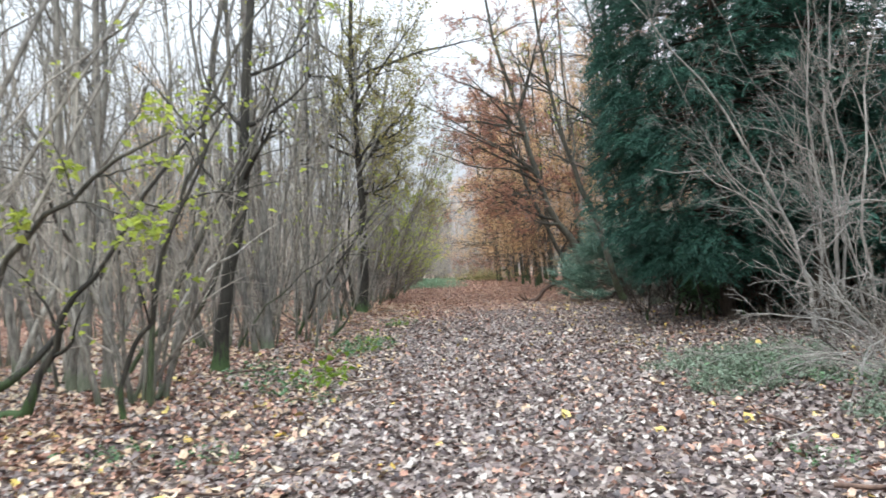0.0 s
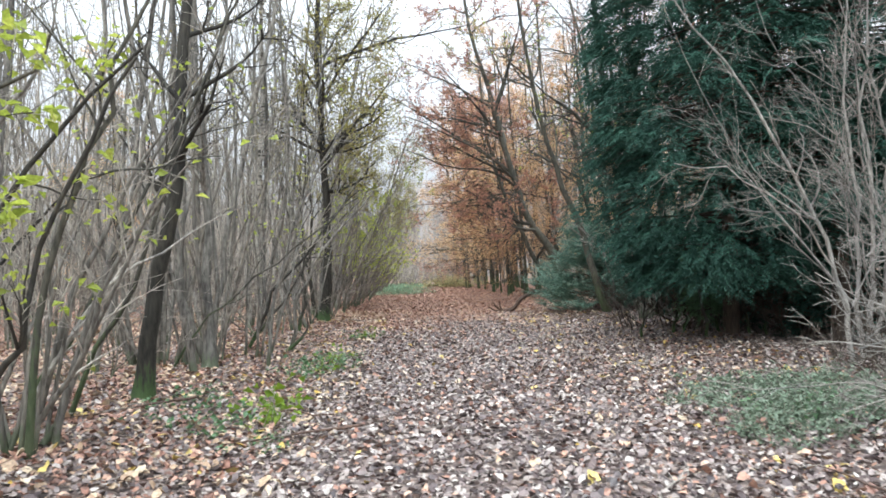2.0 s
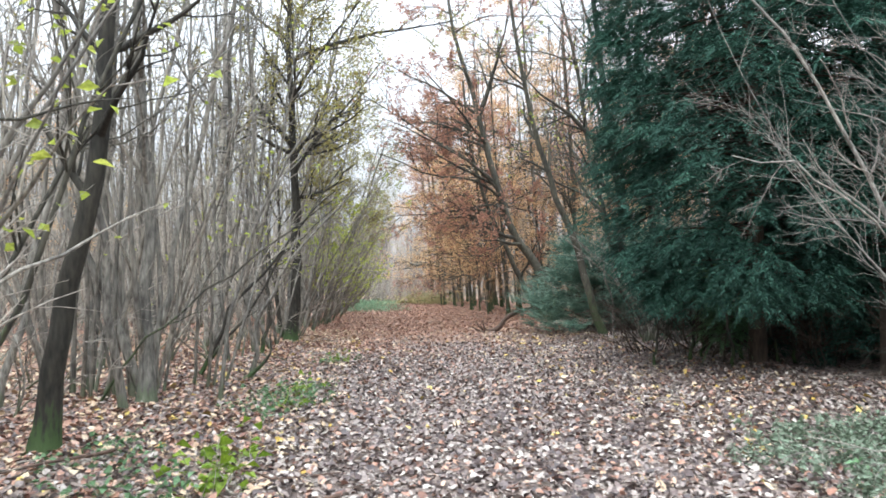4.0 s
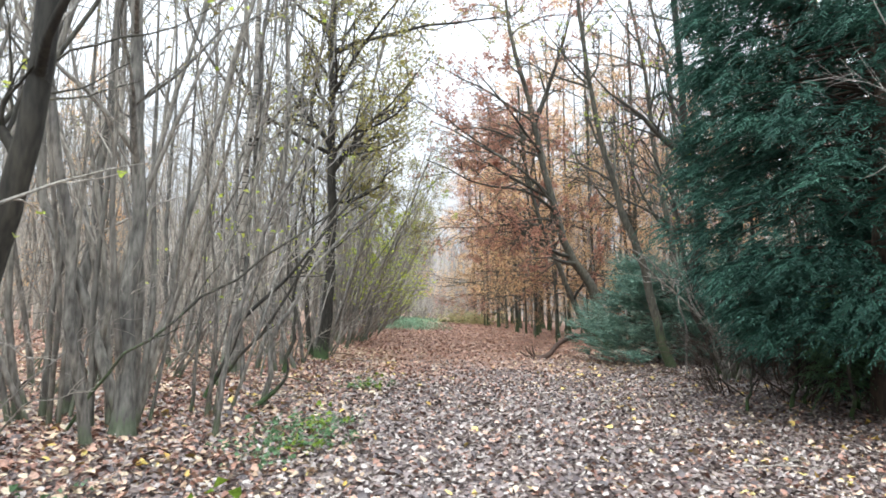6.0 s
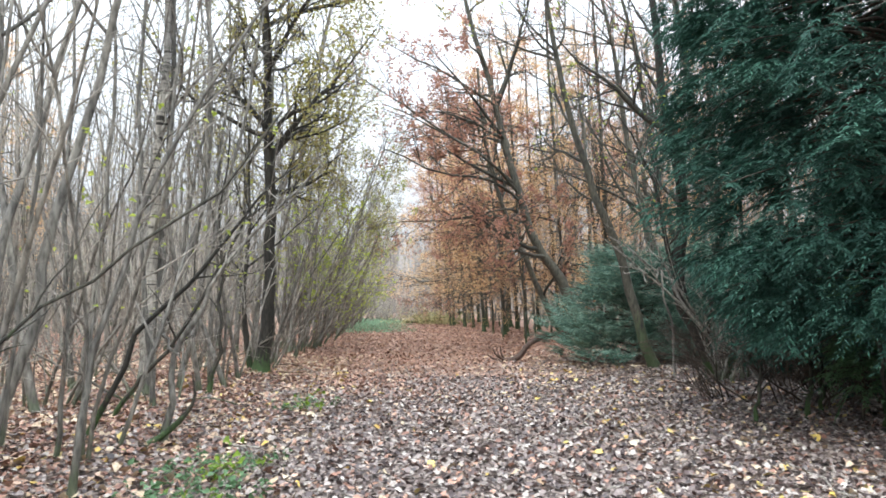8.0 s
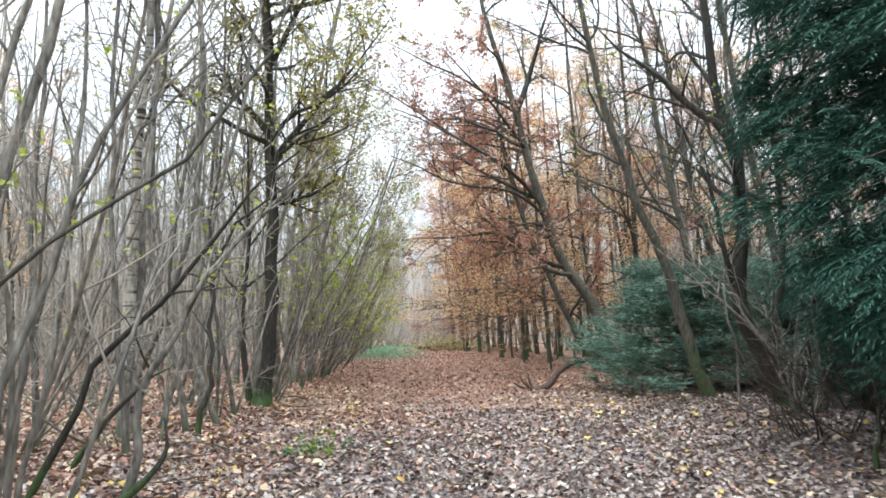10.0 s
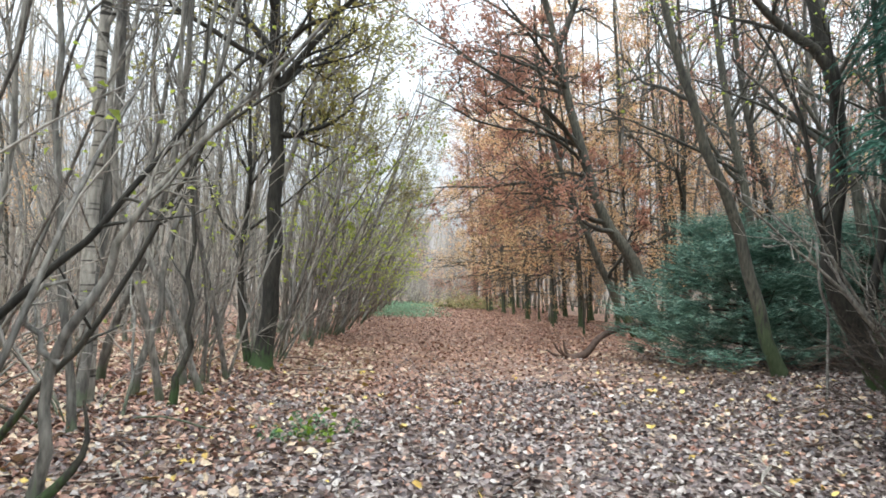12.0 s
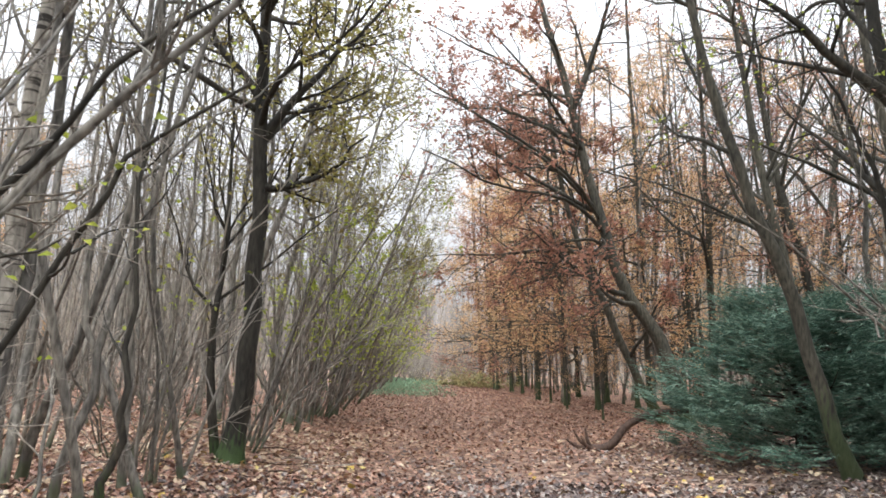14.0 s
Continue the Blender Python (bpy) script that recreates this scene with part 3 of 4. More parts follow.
for x, y, rz, s in ((6.6, 16.9, 40, 1.1), (7.2, 15.0, 100, 1.0), (5.2, 17.8, 200, 0.8), (6.9, 18.3, 250, 1.1), (7.9, 16.3, 310, 1.2), (7.0, 19.6, 20, 0.9), (8.2, 13.2, 150, 0.9)):
    place(under, x, y, rz, s)
rs = np.random.default_rng(31)
for j in range(6):
    x, y = 4.6 + 0.5 * j + rs.normal() * 0.1, 15.9 + rs.normal() * 0.5
    loc, sp = along((x, y, 0), (x + rs.normal() * 0.15, y, 0.8), (x + rs.normal() * 0.35 + 0.2, y + 0.1, 1.7 + rs.uniform(0, 0.8)))
    tree("dead_sapling", "thin grey-brown dead sapling standing under dark conifer boughs", loc, sp, 0.03 + 0.015 * rs.uniform(), 0.01, M_OAK, 330 + j, limbs=(4, 0.3, 0.95, 50, 0.35), subs=3, twigs=3, flare=1.1, split=False, sides=4, category="sapling", wob=0.02)
loc, sp = along((5.55, 15.0, 0), (5.35, 14.7, 0.7), (5.0, 14.4, 1.5), (4.75, 14.3, 2.4))
tree("leaning_sapling", "slim dark trunk leaning out from under conifer boughs", loc, sp, 0.03, 0.015, M_OAK, 345, limbs=(3, 0.5, 0.95, 50, 0.3), subs=3, twigs=3, split=False, category="sapling")

# ---- coppice on the west bank ----
POLE = "slender grey-brown pole tree in dense coppice woodland"
poles = []
for k in range(6):
    rp = np.random.default_rng(100 + k)
    H = 8 + 3.5 * rp.uniform()
    b = rp.normal(size=(3, 2)) * 0.38
    spine = [(0, 0, 0), (b[0, 0], b[0, 1], H * 0.3), (b[0, 0] + b[1, 0], b[0, 1] + b[1, 1], H * 0.65), (b[:, 0].sum(), b[:, 1].sum(), H)]
    poles.append(tree("pole_tree", POLE, (0, 0, 0), spine, 0.032 + 0.035 * rp.uniform(), 0.015, M_POLE, 110 + k, limbs=(6, 0.3, 0.97, 38, 0.30), subs=5, twigs=4, up=0.04, group="coppice poles", sides=4, wob=0.028, limb_wob=0.17, flare=1.12, split=False,
                      leaf=(120, 0.07, M_OLIVE) if k % 2 else None))
hazels = []
for k in range(5):
    hazels.append(hazel("hazel_clump", "bare grey-brown hazel clump with many arching stems from a mossy stool", (0, 0, 0), 130 + k, stems=5 + k, height_m=5 + 0.6 * k, spread=0.24, r=0.03, base_r=0.42, subs=6, wobble=0.055, group="hazel clumps"))
leaners = []
for k in range(4):
    leaners.append(hazel("hazel_clump", "hazel clump with thin grey stems arching out over the leafy ride", (0, 0, 0), 140 + k, stems=6, base_r=0.4, height_m=5.4 + 0.6 * k, spread=0.32, lean=(0.2, -0.05), r=0.022, droop=-0.015, wobble=0.07,
                         group="arching hazels", leaf=(70, 0.07, M_LIME), subs=6))
rng = np.random.default_rng(7)
for j, (x, y) in enumerate(((-2.75, 14.35), (-2.75, 23.4), (-2.7, 26.6), (-2.6, 31.5), (-2.5, 35), (-2.5, 39), (-2.4, 43), (-2.3, 48))):
    place(leaners[j % 4], x, y, rng.uniform(-28, 28), rng.uniform(0.85, 1.15))
spots = [(-4.24, 13.3, 3), (-3.5, 13.2, 4), (-5.0, 9.4, 2), (-3.4, 7.7, 0), 
         (-2.75, 24.4, 0), (-2.8, 28.5, 4), (-2.7, 31, 2), (-2.8, 34, 1), (-2.6, 37, 0), (-2.6, 41, 3), (-2.4, 45, 4), (-2.5, 50, 1), (-4.2, 5.0, 4), (-5.5, 6.8, 3), (-6.3, 3.5, 1)]
for x, y, k in spots:
    place(hazels[k], x, y, rng.uniform(0, 360), rng.uniform(0.85, 1.2))
for j in range(26):
    place(hazels[j % 5], rng.uniform(-14, -5), rng.uniform(4, 45), rng.uniform(0, 360), rng.uniform(0.8, 1.25))
for j in range(190):
    d = rng.uniform(0, 1) ** 1.4
    x, y = -3.1 - 22 * d, rng.uniform(2 if d > 0.1 else 11, 62)
    place(poles[j % 6], x, y, rng.uniform(0, 360), rng.uniform(0.85, 1.35))
for x, y, k, s in ((-3.71, 18.57, 0, 1.1), (-3.43, 19.3, 3, 0.9), (-3.01, 19.0, 1, 1.0), (-3.1, 20.05, 4, 1.0), (-2.75, 19.67, 2, 0.9), (-2.94, 23.3, 5, 1.1), (-2.82, 21.0, 1, 0.9), (-3.72, 14.3, 4, 1.2), (-4.4, 13.9, 0, 1.2), (-3.35, 13.1, 2, 1.3), (-3.9, 14.8, 3, 1.2), (-5.2, 9.6, 5, 1.2), (-5.9, 10.5, 2, 1.3)):
    place(poles[k], x, y, k * 77, s)

# ---- east woodland ----
beeches = []
for k in range(4):
    rp = np.random.default_rng(200 + k)
    H = 11 + 3 * rp.uniform()
    beeches.append(tree("beech_tree", "young beech with dark straight trunk and copper-orange autumn leaves", (0, 0, 0), [(0, 0, 0), (-0.3, 0.1, H * 0.35), (-0.8, 0, H * 0.7), (-1.0, 0, H)], 0.09, 0.025, M_BEECH, 210 + k,
                        limbs=(18, 0.1, 0.97, 75, 0.27), subs=6, twigs=5, up=-0.01, split=False, leaf=(4400, 0.08, M_ORANGE if k != 2 else M_RUSSET), group="copper beeches", sides=5, twig_len=0.5))
k = 0
for y in np.arange(34, 62, 2.4):
    for x in (5.2, 7.0):
        place(beeches[k % 4], x + rng.uniform(-0.5, 0.5) - 0.075 * max(0, y - 38), y + rng.uniform(-0.7, 0.7), rng.uniform(-50, 50), rng.uniform(0.85, 1.1))
        k += 1
for j, y in enumerate(np.arange(31.5, 60, 1.9)):
    place(beeches[j % 4], 4.9 + 1.6 * (j % 2) + rng.uniform(-0.3, 0.3) - 0.06 * max(0, y - 38), y, rng.uniform(-50, 50), rng.uniform(0.35, 0.6))
for j in range(22):
    place(poles[j % 6], rng.uniform(5.0, 9.0), rng.uniform(33, 60), rng.uniform(0, 360), rng.uniform(0.8, 1.2))
for j in range(5):
    place(beeches[j % 4], rng.uniform(9, 22), rng.uniform(36, 70), rng.uniform(0, 360), rng.uniform(0.8, 1.1))
for j in range(90):
    d = rng.uniform(0, 1)
    x, y = 7.4 + 17 * d, rng.uniform(18.5, 62)
    place(poles[j % 6], x, y, rng.uniform(0, 360), rng.uniform(0.95, 1.5))
limes = hazel("hazel_clump", "hazel clump with yellow-green leaves leaning out over the ride", at_ground(-2.6, 30), 150, stems=12, height_m=6, spread=0.25, lean=(0.3, 0), leaf=(1100, 0.085, M_LIME), group="leafy hazels")
for x, y in ((-2.5, 33), (-2.4, 36), (-2.4, 39.5), (-2.2, 44), (-2.3, 49), (-1.9, 55), (-3.4, 29)):
    place(limes, x, y, rng.uniform(-25, 25), rng.uniform(0.85, 1.1))

east = tree("woodland_tree", "tall leaning grey-brown tree with tangled bare branches in the east wood", at_ground(8.2, 23.5), [(0, 0, 0), (-0.3, 0, 3), (-0.9, 0, 6), (-1.3, 0, 9), (-2.0, 0, 12)], 0.13, 0.035, M_BEECH, 172, limbs=(12, 0.3, 0.97, 45, 0.34), subs=7, twigs=7,
            leaf=(900, 0.075, M_RUSSET), split=False, group="east wood trees", sides=6, up=0.02)
for j, (x, y) in enumerate(((7.6, 26.5), (9.6, 21.0), (9.2, 28.5), (7.6, 31.0), (11.0, 25.0), (8.6, 18.9), (10.5, 31.5), (12.5, 28.5))):
    place(east, x, y, (0, 25, -30, 60, 10, -20, 190, 45, -45, 100, 20)[j], (1, 0.9, 1.1, 0.95, 1.05, 0.9, 1.1, 1.0, 0.85, 1.0, 1.0)[j])
for j, (x, y) in enumerate(((9.5, 30), (12.5, 33), (15, 29), (10.8, 35.5), (17, 34), (14, 25.5), (19, 27), (8.6, 34), (9.5, 39), (12, 40), (14.5, 37), (11.5, 44), (16.5, 43), (21, 38), (8.8, 29.5), (13.5, 31), (18, 30))):
    place(beeches[(j * 3) % 4], x, y, j * 50, 0.8)
loc, sp = along((-3.72, 18.7, 0), (-3.7, 18.7, 2.5), (-3.65, 18.6, 3.6), (-3.6, 18.6, 6), (-3.5, 18.6, 11))
tree("birch_tree", "pale peeling birch trunk with dark scars among grey poles", loc, sp, 0.10, 0.04, M_BIRCH, 174, limbs=(7, 0.45, 0.97, 45, 0.2), twig_mat=M_TWIG, flare=1.15)
place(beeches[0], -11.5, 31, 40, 0.8)
place(beeches[3], -15, 38, 140, 0.8)
# trees of the west side that lean out over the far ride
over = tree("ride_edge_tree", "thin tree leaning over the ride with sparse yellow-green leaves", at_ground(-2.8, 27.5), [(0, 0, 0), (0.3, 0, 2.2), (1.0, 0, 4.5), (1.9, 0, 8)], 0.07, 0.02, M_POLE, 171, limbs=(14, 0.15, 0.97, 55, 0.42), subs=7, twigs=6,
            leaf=(1900, 0.075, M_OLIVE), split=False, group="leaning ride trees", sides=5)
for j, y in enumerate((31, 34.5, 38, 42, 46)):
    place(over, -2.9 + 0.02 * y - 0.3 * (j % 2), y, rng.uniform(-30, 30), rng.uniform(0.85, 1.15), tilt=4)
for j in range(12):
    place(hazels[j % 5], rng.uniform(7.5, 14), rng.uniform(32, 68), rng.uniform(0, 360), rng.uniform(0.6, 1.0))
for x, y in ((-3.3, 24.8), (-3.6, 29), (-3.9, 33.5)):
    place(over, x, y, rng.uniform(-25, 25), 1.3, tilt=-2)
# thicket that closes the far end
for j in range(20):
    place((hazels + leaners)[j % 9], rng.uniform(-4, 3), rng.uniform(59, 70), rng.uniform(0, 360), rng.uniform(0.35, 0.6))
for j in range(22):
    place((hazels + leaners)[j % 9], rng.uniform(-7, 7), rng.uniform(66, 84), rng.uniform(0, 360), rng.uniform(0.6, 1.1))
# thin woods farther back, both sides, their bark paled as painted haze
n = 3200
side = np.where(rng.uniform(size=n) < 0.6, -1, 1)
S = np.stack([side * rng.uniform(11, 55, n), rng.uniform(-5, 105, n), np.zeros(n)], -1)
S[:200, 0], S[:200, 1] = rng.uniform(-13, 13, 200), rng.uniform(82, 112, 200)
S[:, 2] = height(S[:, 0], S[:, 1]) - 0.1
L = rng.uniform(7, 14, n)
P = grow(rng, S, norm(np.stack([rng.normal(size=n) * 0.07, rng.normal(size=n) * 0.07, np.ones(n)], -1)), L, 5, 0.04, 0.02)
R0 = taper(rng.uniform(0.03, 0.10, n), 0.015, 5)
s, d, l, r = offshoots(rng, P, R0, L, 5, 0.3, 1.0, 35, 0.28)
P2 = grow(rng, s, d, l, 4, 0.12, 0.03)
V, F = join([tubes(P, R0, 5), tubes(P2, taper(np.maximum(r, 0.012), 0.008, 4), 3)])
tagged(mesh_part("far_woods", V, F, M_HAZE_BARK), "thicket of thin bare trunks deep in the wood, haze painted pale grey", "woodland", kind="stuff")

# ---- bent stems near the west edge ----
loc, sp = along((-3.25, 12.75, 0.1), (-3.27, 12.75, 1.2), (-3.29, 12.75, 2.35), (-3.34, 12.75, 4.0), (-3.46, 12.75, 5.7), (-3.6, 12.8, 9.5))
tree("pole_tree", "thick straight grey pole tree with mossy foot beside hazel stems", loc, sp, 0.10, 0.04, M_POLE, 175, limbs=(7, 0.45, 0.97, 38, 0.22), subs=5, twigs=4, split=False, sides=7)
loc, sp = along((-2.42, 15.2, 0.0), (-2.34, 15.2, 0.6), (-2.29, 15.2, 1.12), (-2.06, 15.2, 1.52), (-1.93, 15.2, 1.81), (-1.55, 15.2, 2.34), (-1.16, 15.2, 2.73), (-0.79, 15.2, 3.13))
tree("forked_stem", "pale crooked forked stem with a mossy foot beside hazels", loc, sp, 0.042, 0.012, M_POLE, 176, limbs=(4, 0.5, 0.95, 40, 0.22), subs=3, twigs=3, split=False, sides=6, wob=0.02, category="tree stem",
     extra=[([(0.13, 0, 0.95), (-0.03, 0, 1.12), (-0.06, 0, 1.25), (0.15, 0, 1.42)], 0.02)])
for j, pts in enumerate((((-4.6, 7.2, 0.08), (-4.36, 7.2, 0.18), (-4.21, 7.2, 0.45), (-3.98, 7.2, 0.96), (-3.69, 7.2, 1.45), (-3.39, 7.2, 1.81), (-2.78, 7.2, 2.75), (-2.18, 7.2, 3.31)),
                         ((-3.03, 6.6, 0.0), (-3.02, 6.6, 0.75), (-2.75, 6.6, 1.16), (-2.71, 6.6, 1.64), (-2.29, 6.6, 2.47), (-2.0, 6.6, 3.05)),
                         ((-2.45, 13.1, 0), (-2.3, 13.1, 1.2), (-2.0, 13.2, 2.4), (-1.5, 13.3, 3.5), (-1.0, 13.4, 4.3)),
                         ((-2.9, 18.8, 0), (-2.7, 18.8, 0.9), (-2.72, 18.8, 2.2), (-2.6, 18.8, 4.5)))):
    loc, sp = along(*pts)
    tree("bent_stem", "crooked dark hazel stem with mossy bent foot in leaf litter", loc, sp, (0.062, 0.03, 0.03, 0.05)[j], 0.012, M_OAK if j != 2 else M_HAZEL, 400 + j, limbs=(5, 0.35, 0.95, 45, 0.25), subs=4, twigs=3, split=False, sides=6, wob=0.03, fine=True, twig_mat=M_TWIG, category="tree stem", leaf=(60, 0.08, M_LIME) if j < 2 else None)
for j, (x, y) in enumerate(((-4.5, 8.7), (-4.25, 8.8), (-4.75, 8.9))):
    loc, sp = along((x, y, 0), (x + 0.05, y, 1.5), (x - 0.05 * j, y, 4), (x + 0.1, y, 9))
    tree("pole_tree", "grey pole tree with bright moss round its foot", loc, sp, 0.075, 0.03, M_POLE, 410 + j, limbs=(6, 0.4, 0.97, 38, 0.25), subs=5, twigs=4, split=False, sides=6, group="mossy-footed poles")
BENT = "bent arching grey-brown stem rising from mossy coppice stool"
bent = [
    ((-3.2, 7.5, 0), (-3.05, 7.45, 1.7), (-2.63, 7.4, 2.6), (-2.4, 7.4, 3.4), (-2.0, 7.5, 4.2), (-1.3, 7.8, 5.2)),
    ((-3.7, 9.1, 0), (-3.1, 9.0, 1.2), (-2.65, 9.0, 2.35), (-2.2, 9.1, 3.7), (-1.8, 9.2, 4.7), (-1.2, 9.5, 6)),
    ((-3.5, 16.5, 0), (-3.05, 16.5, 0.7), (-2.56, 16.5, 1.3), (-2.0, 16.5, 2.35), (-1.7, 16.5, 2.8), (-1.2, 16.5, 3.15)),
    ((-3.3, 15.3, 0), (-2.75, 15.4, 1.3), (-2.3, 15.5, 1.75), (-1.9, 15.5, 2.3), (-1.57, 15.5, 2.7), (-1.1, 15.6, 3.2)),
    ((-3.9, 12.7, 0), (-3.2, 12.6, 0.9), (-2.4, 12.7, 1.6), (-1.5, 12.8, 2.3), (-0.9, 13, 3.1)),
    ((-4.6, 6.4, 0), (-4.1, 6.2, 1.2), (-3.5, 6.0, 2.0), (-2.8, 5.8, 2.4), (-2.2, 5.7, 2.7)),
    ((-4.6, 10.0, 0), (-3.9, 10.3, 1.4), (-3.2, 10.6, 2.9), (-2.6, 10.8, 4.4), (-2.2, 11, 6)),
]
for j, pts in enumerate(bent):
    loc, sp = along(*pts)
    tree("bent_stem", BENT if j > 1 else "bent arching stem with a few yellow-green leaves in the coppice", loc, sp, (0.034, 0.03, 0.034, 0.036, 0.018, 0.045, 0.035)[j], 0.01, M_OAK if j in (2, 3) else M_BEECH, 180 + j, limbs=(7 if j in (0, 1, 5, 6) else 4, 0.3, 0.95, 45, 0.25), subs=3, twigs=3,
         leaf=((70, 0.09, M_LIME), (50, 0.09, M_LIME), (12, 0.07, M_LIME), (12, 0.07, M_LIME), None, (200, 0.10, M_LIME), None)[j], flare=1.1, fine=True, up=0.0, wob=0.03, twig_mat=M_TWIG, sides=5, category="tree stem")

# ---- wiry undergrowth between the coppice trunks ----
brush = [hazel("brushwood", "low tangled brown brushwood shoots among coppice trunks", at_ground(-4.6 - k, 12.0 + 2 * k), 190 + k, stems=9, height_m=2.6, spread=0.75, r=0.012, base_r=0.4, subs=5, twigs=4, wobble=0.2, droop=-0.02, group="brushwood") for k in range(2)]
for j in range(16):
    place(brush[j % 2], rng.uniform(-4, 5), rng.uniform(60, 74), rng.uniform(0, 360), rng.uniform(1.2, 2.0))
for j in range(24):
    place(brush[j % 2], rng.uniform(-9, -3.4), rng.uniform(7, 32), rng.uniform(0, 360), rng.uniform(0.8, 1.4))

# ---- dead shrub on the east side ----
hazel("dead_shrub", "tangle of pale grey dead twigs arching in front of dark conifers", at_ground(6.6, 10.6), 160, stems=11, height_m=6.6, spread=0.3, lean=(0.02, -0.1), wobble=0.12, r=0.02, mat=M_DEAD, subs=11, twigs=8, droop=-0.012, category="shrub", twig_mat=M_DEAD, base_r=0.5)
hazel("dead_shrub", "low sprawling pale grey brushwood lying over green plants", at_ground(5.3, 7.4), 161, stems=30, height_m=2.5, spread=1.4, lean=(-0.6, 0), wobble=0.16, r=0.011, mat=M_DEAD, subs=7, twigs=6, droop=-0.05, category="shrub", twig_mat=M_DEAD, base_r=0.6)
hazel("hazel_clump", "upright bare hazel shoots cut short, beside an evergreen bush", at_ground(5.75, 19.3), 162, stems=13, height_m=1.7, spread=0.4, r=0.028, subs=2, twigs=2)
hazel("hazel_clump", "tall thin bare stems arching from the bank beside conifers", at_ground(6.3, 19.9), 163, stems=10, height_m=6.5, spread=0.11, lean=(-0.1, 0), r=0.03)
# pale dead boughs reaching out in front of the conifers
for j, (pts, r) in enumerate(((((5.72, 10.9, 0.1), (5.68, 10.9, 0.8), (5.42, 10.9, 1.9), (4.9, 10.9, 2.95), (4.35, 10.9, 4.0), (3.6, 10.9, 4.95), (3.1, 10.9, 5.6)), 0.04),
                              (((5.75, 10.95, 0.1), (5.6, 10.9, 1.2), (5.1, 10.7, 2.0), (4.5, 10.5, 2.45), (3.9, 10.4, 2.75), (3.2, 10.4, 2.85)), 0.016),
                              (((5.9, 11.0, 0.1), (5.95, 11, 2.0), (5.85, 11, 4.0), (6.0, 11, 7.0)), 0.035),
                              (((6.2, 11.3, 0.1), (6.35, 11.3, 2.0), (6.3, 11.3, 4.0), (6.6, 11.3, 7.0)), 0.045),
                              (((6.0, 10.8, 0.1), (6.2, 10.8, 2.0), (6.1, 10.7, 3.6), (5.5, 10.6, 5.2)), 0.03),
                              (((6.3, 9.8, 0.3), (6.0, 9.4, 1.5), (5.4, 9.0, 1.9), (4.8, 8.8, 1.6), (4.4, 8.8, 1.1)), 0.012),
                              (((6.3, 9.3, 0.3), (5.8, 8.8, 1.0), (5.0, 8.3, 1.3), (4.5, 8.1, 1.15), (4.0, 8.1, 0.75)), 0.01),
                              (((6.4, 9.0, 0.3), (5.9, 8.4, 1.5), (5.2, 8.0, 2.1), (4.5, 7.8, 2.0), (3.9, 7.8, 1.6)), 0.011))):
    loc, sp = along(*pts)
    tree("dead_bough", ("upright pale grey dead bough" if j in (2, 3, 4) else "long pale grey dead bough") + " arching before dark conifers", loc, sp, r, 0.007, M_DEAD, 420 + j, limbs=(9, 0.25, 0.97, 40, 0.24), subs=6, twigs=6, split=False, sides=5, wob=0.03 if j < 5 else 0.07,
         limb_wob=0.16, fine=True, twig_mat=M_DEAD, category="branch", up=-0.01 if j > 4 else 0.02, flare=1.05)
for x, y, s in ((5.6, 9.3, 0.7), (6.2, 8.2, 0.9), (5.1, 10.2, 0.55)):
    place(under, x, y, 77 * x, s)
# pale crooked limbs low on the many-stemmed tree
for j, (pts, r) in enumerate(((((6.75, 19.8, 0.2), (6.5, 19.8, 0.54), (5.83, 19.8, 1.1), (5.4, 19.8, 1.5), (5.21, 19.8, 1.8), (5.09, 19.8, 2.04), (4.86, 19.8, 2.19), (4.34, 19.8, 2.62), (3.95, 19.8, 2.84)), 0.035),
                              (((5.3, 20.2, 0.1), (5.2, 20.0, 1.2), (4.95, 19.8, 1.75), (4.9, 19.8, 2.3), (4.81, 19.8, 2.02), (4.65, 19.8, 2.04), (4.54, 19.8, 2.25), (4.3, 19.8, 2.36)), 0.02))):
    loc, sp = along(*pts)
    tree("crooked_branch", "pale crooked dead branch leaning beside a dark many-stemmed tree", loc, sp, r, 0.01, M_DEAD, 440 + j, limbs=(5, 0.4, 0.95, 50, 0.15), subs=2, twigs=2, split=False, sides=6, wob=0.025, category="branch", flare=1.05)
# near stems with fresh leaves on the west side
hazel("hazel_clump", "near hazel clump of bent stems with yellow-green leaves", at_ground(-3.5, 7.6), 164, stems=9, height_m=5.0, spread=0.35, lean=(0.1, -0.1), r=0.03, leaf=(90, 0.09, M_LIME), twigs=4)


# ---- low plants ----
def herb(label, loc, seed, mat, R=0.55, H=0.32, count=170, size=0.07, stems=26, group=""):
    rng = np.random.default_rng(seed)
    root = thing("ground_plant", label, "plant", loc, group)
    a, q = rng.uniform(0, 2 * np.pi, stems), R * np.sqrt(rng.uniform(0, 1, stems))
    S = np.stack([q * np.cos(a), q * np.sin(a), np.full(stems, -0.02)], -1)
    P = grow(rng, S, norm(np.stack([rng.normal(size=stems) * 0.5, rng.normal(size=stems) * 0.5, np.ones(stems)], -1)), H * rng.uniform(0.5, 1.3, stems), 5, 0.18, -0.1)
    V, Q = tubes(P, taper(np.full(stems, 0.004), 0.002, 5), 3)
    mesh_part("stalk_tuft", V, [Q], M_TWIG, root, kind="stuff")
    V, F = leaf_cards(rng, points_on(rng, P, count, 0.3) + rng.normal(size=(count, 3)) * 0.02, size, 0.7, 0.3)
    mesh_part("leafage", V, [F], mat, root, smooth=False, kind="stuff")
    return root


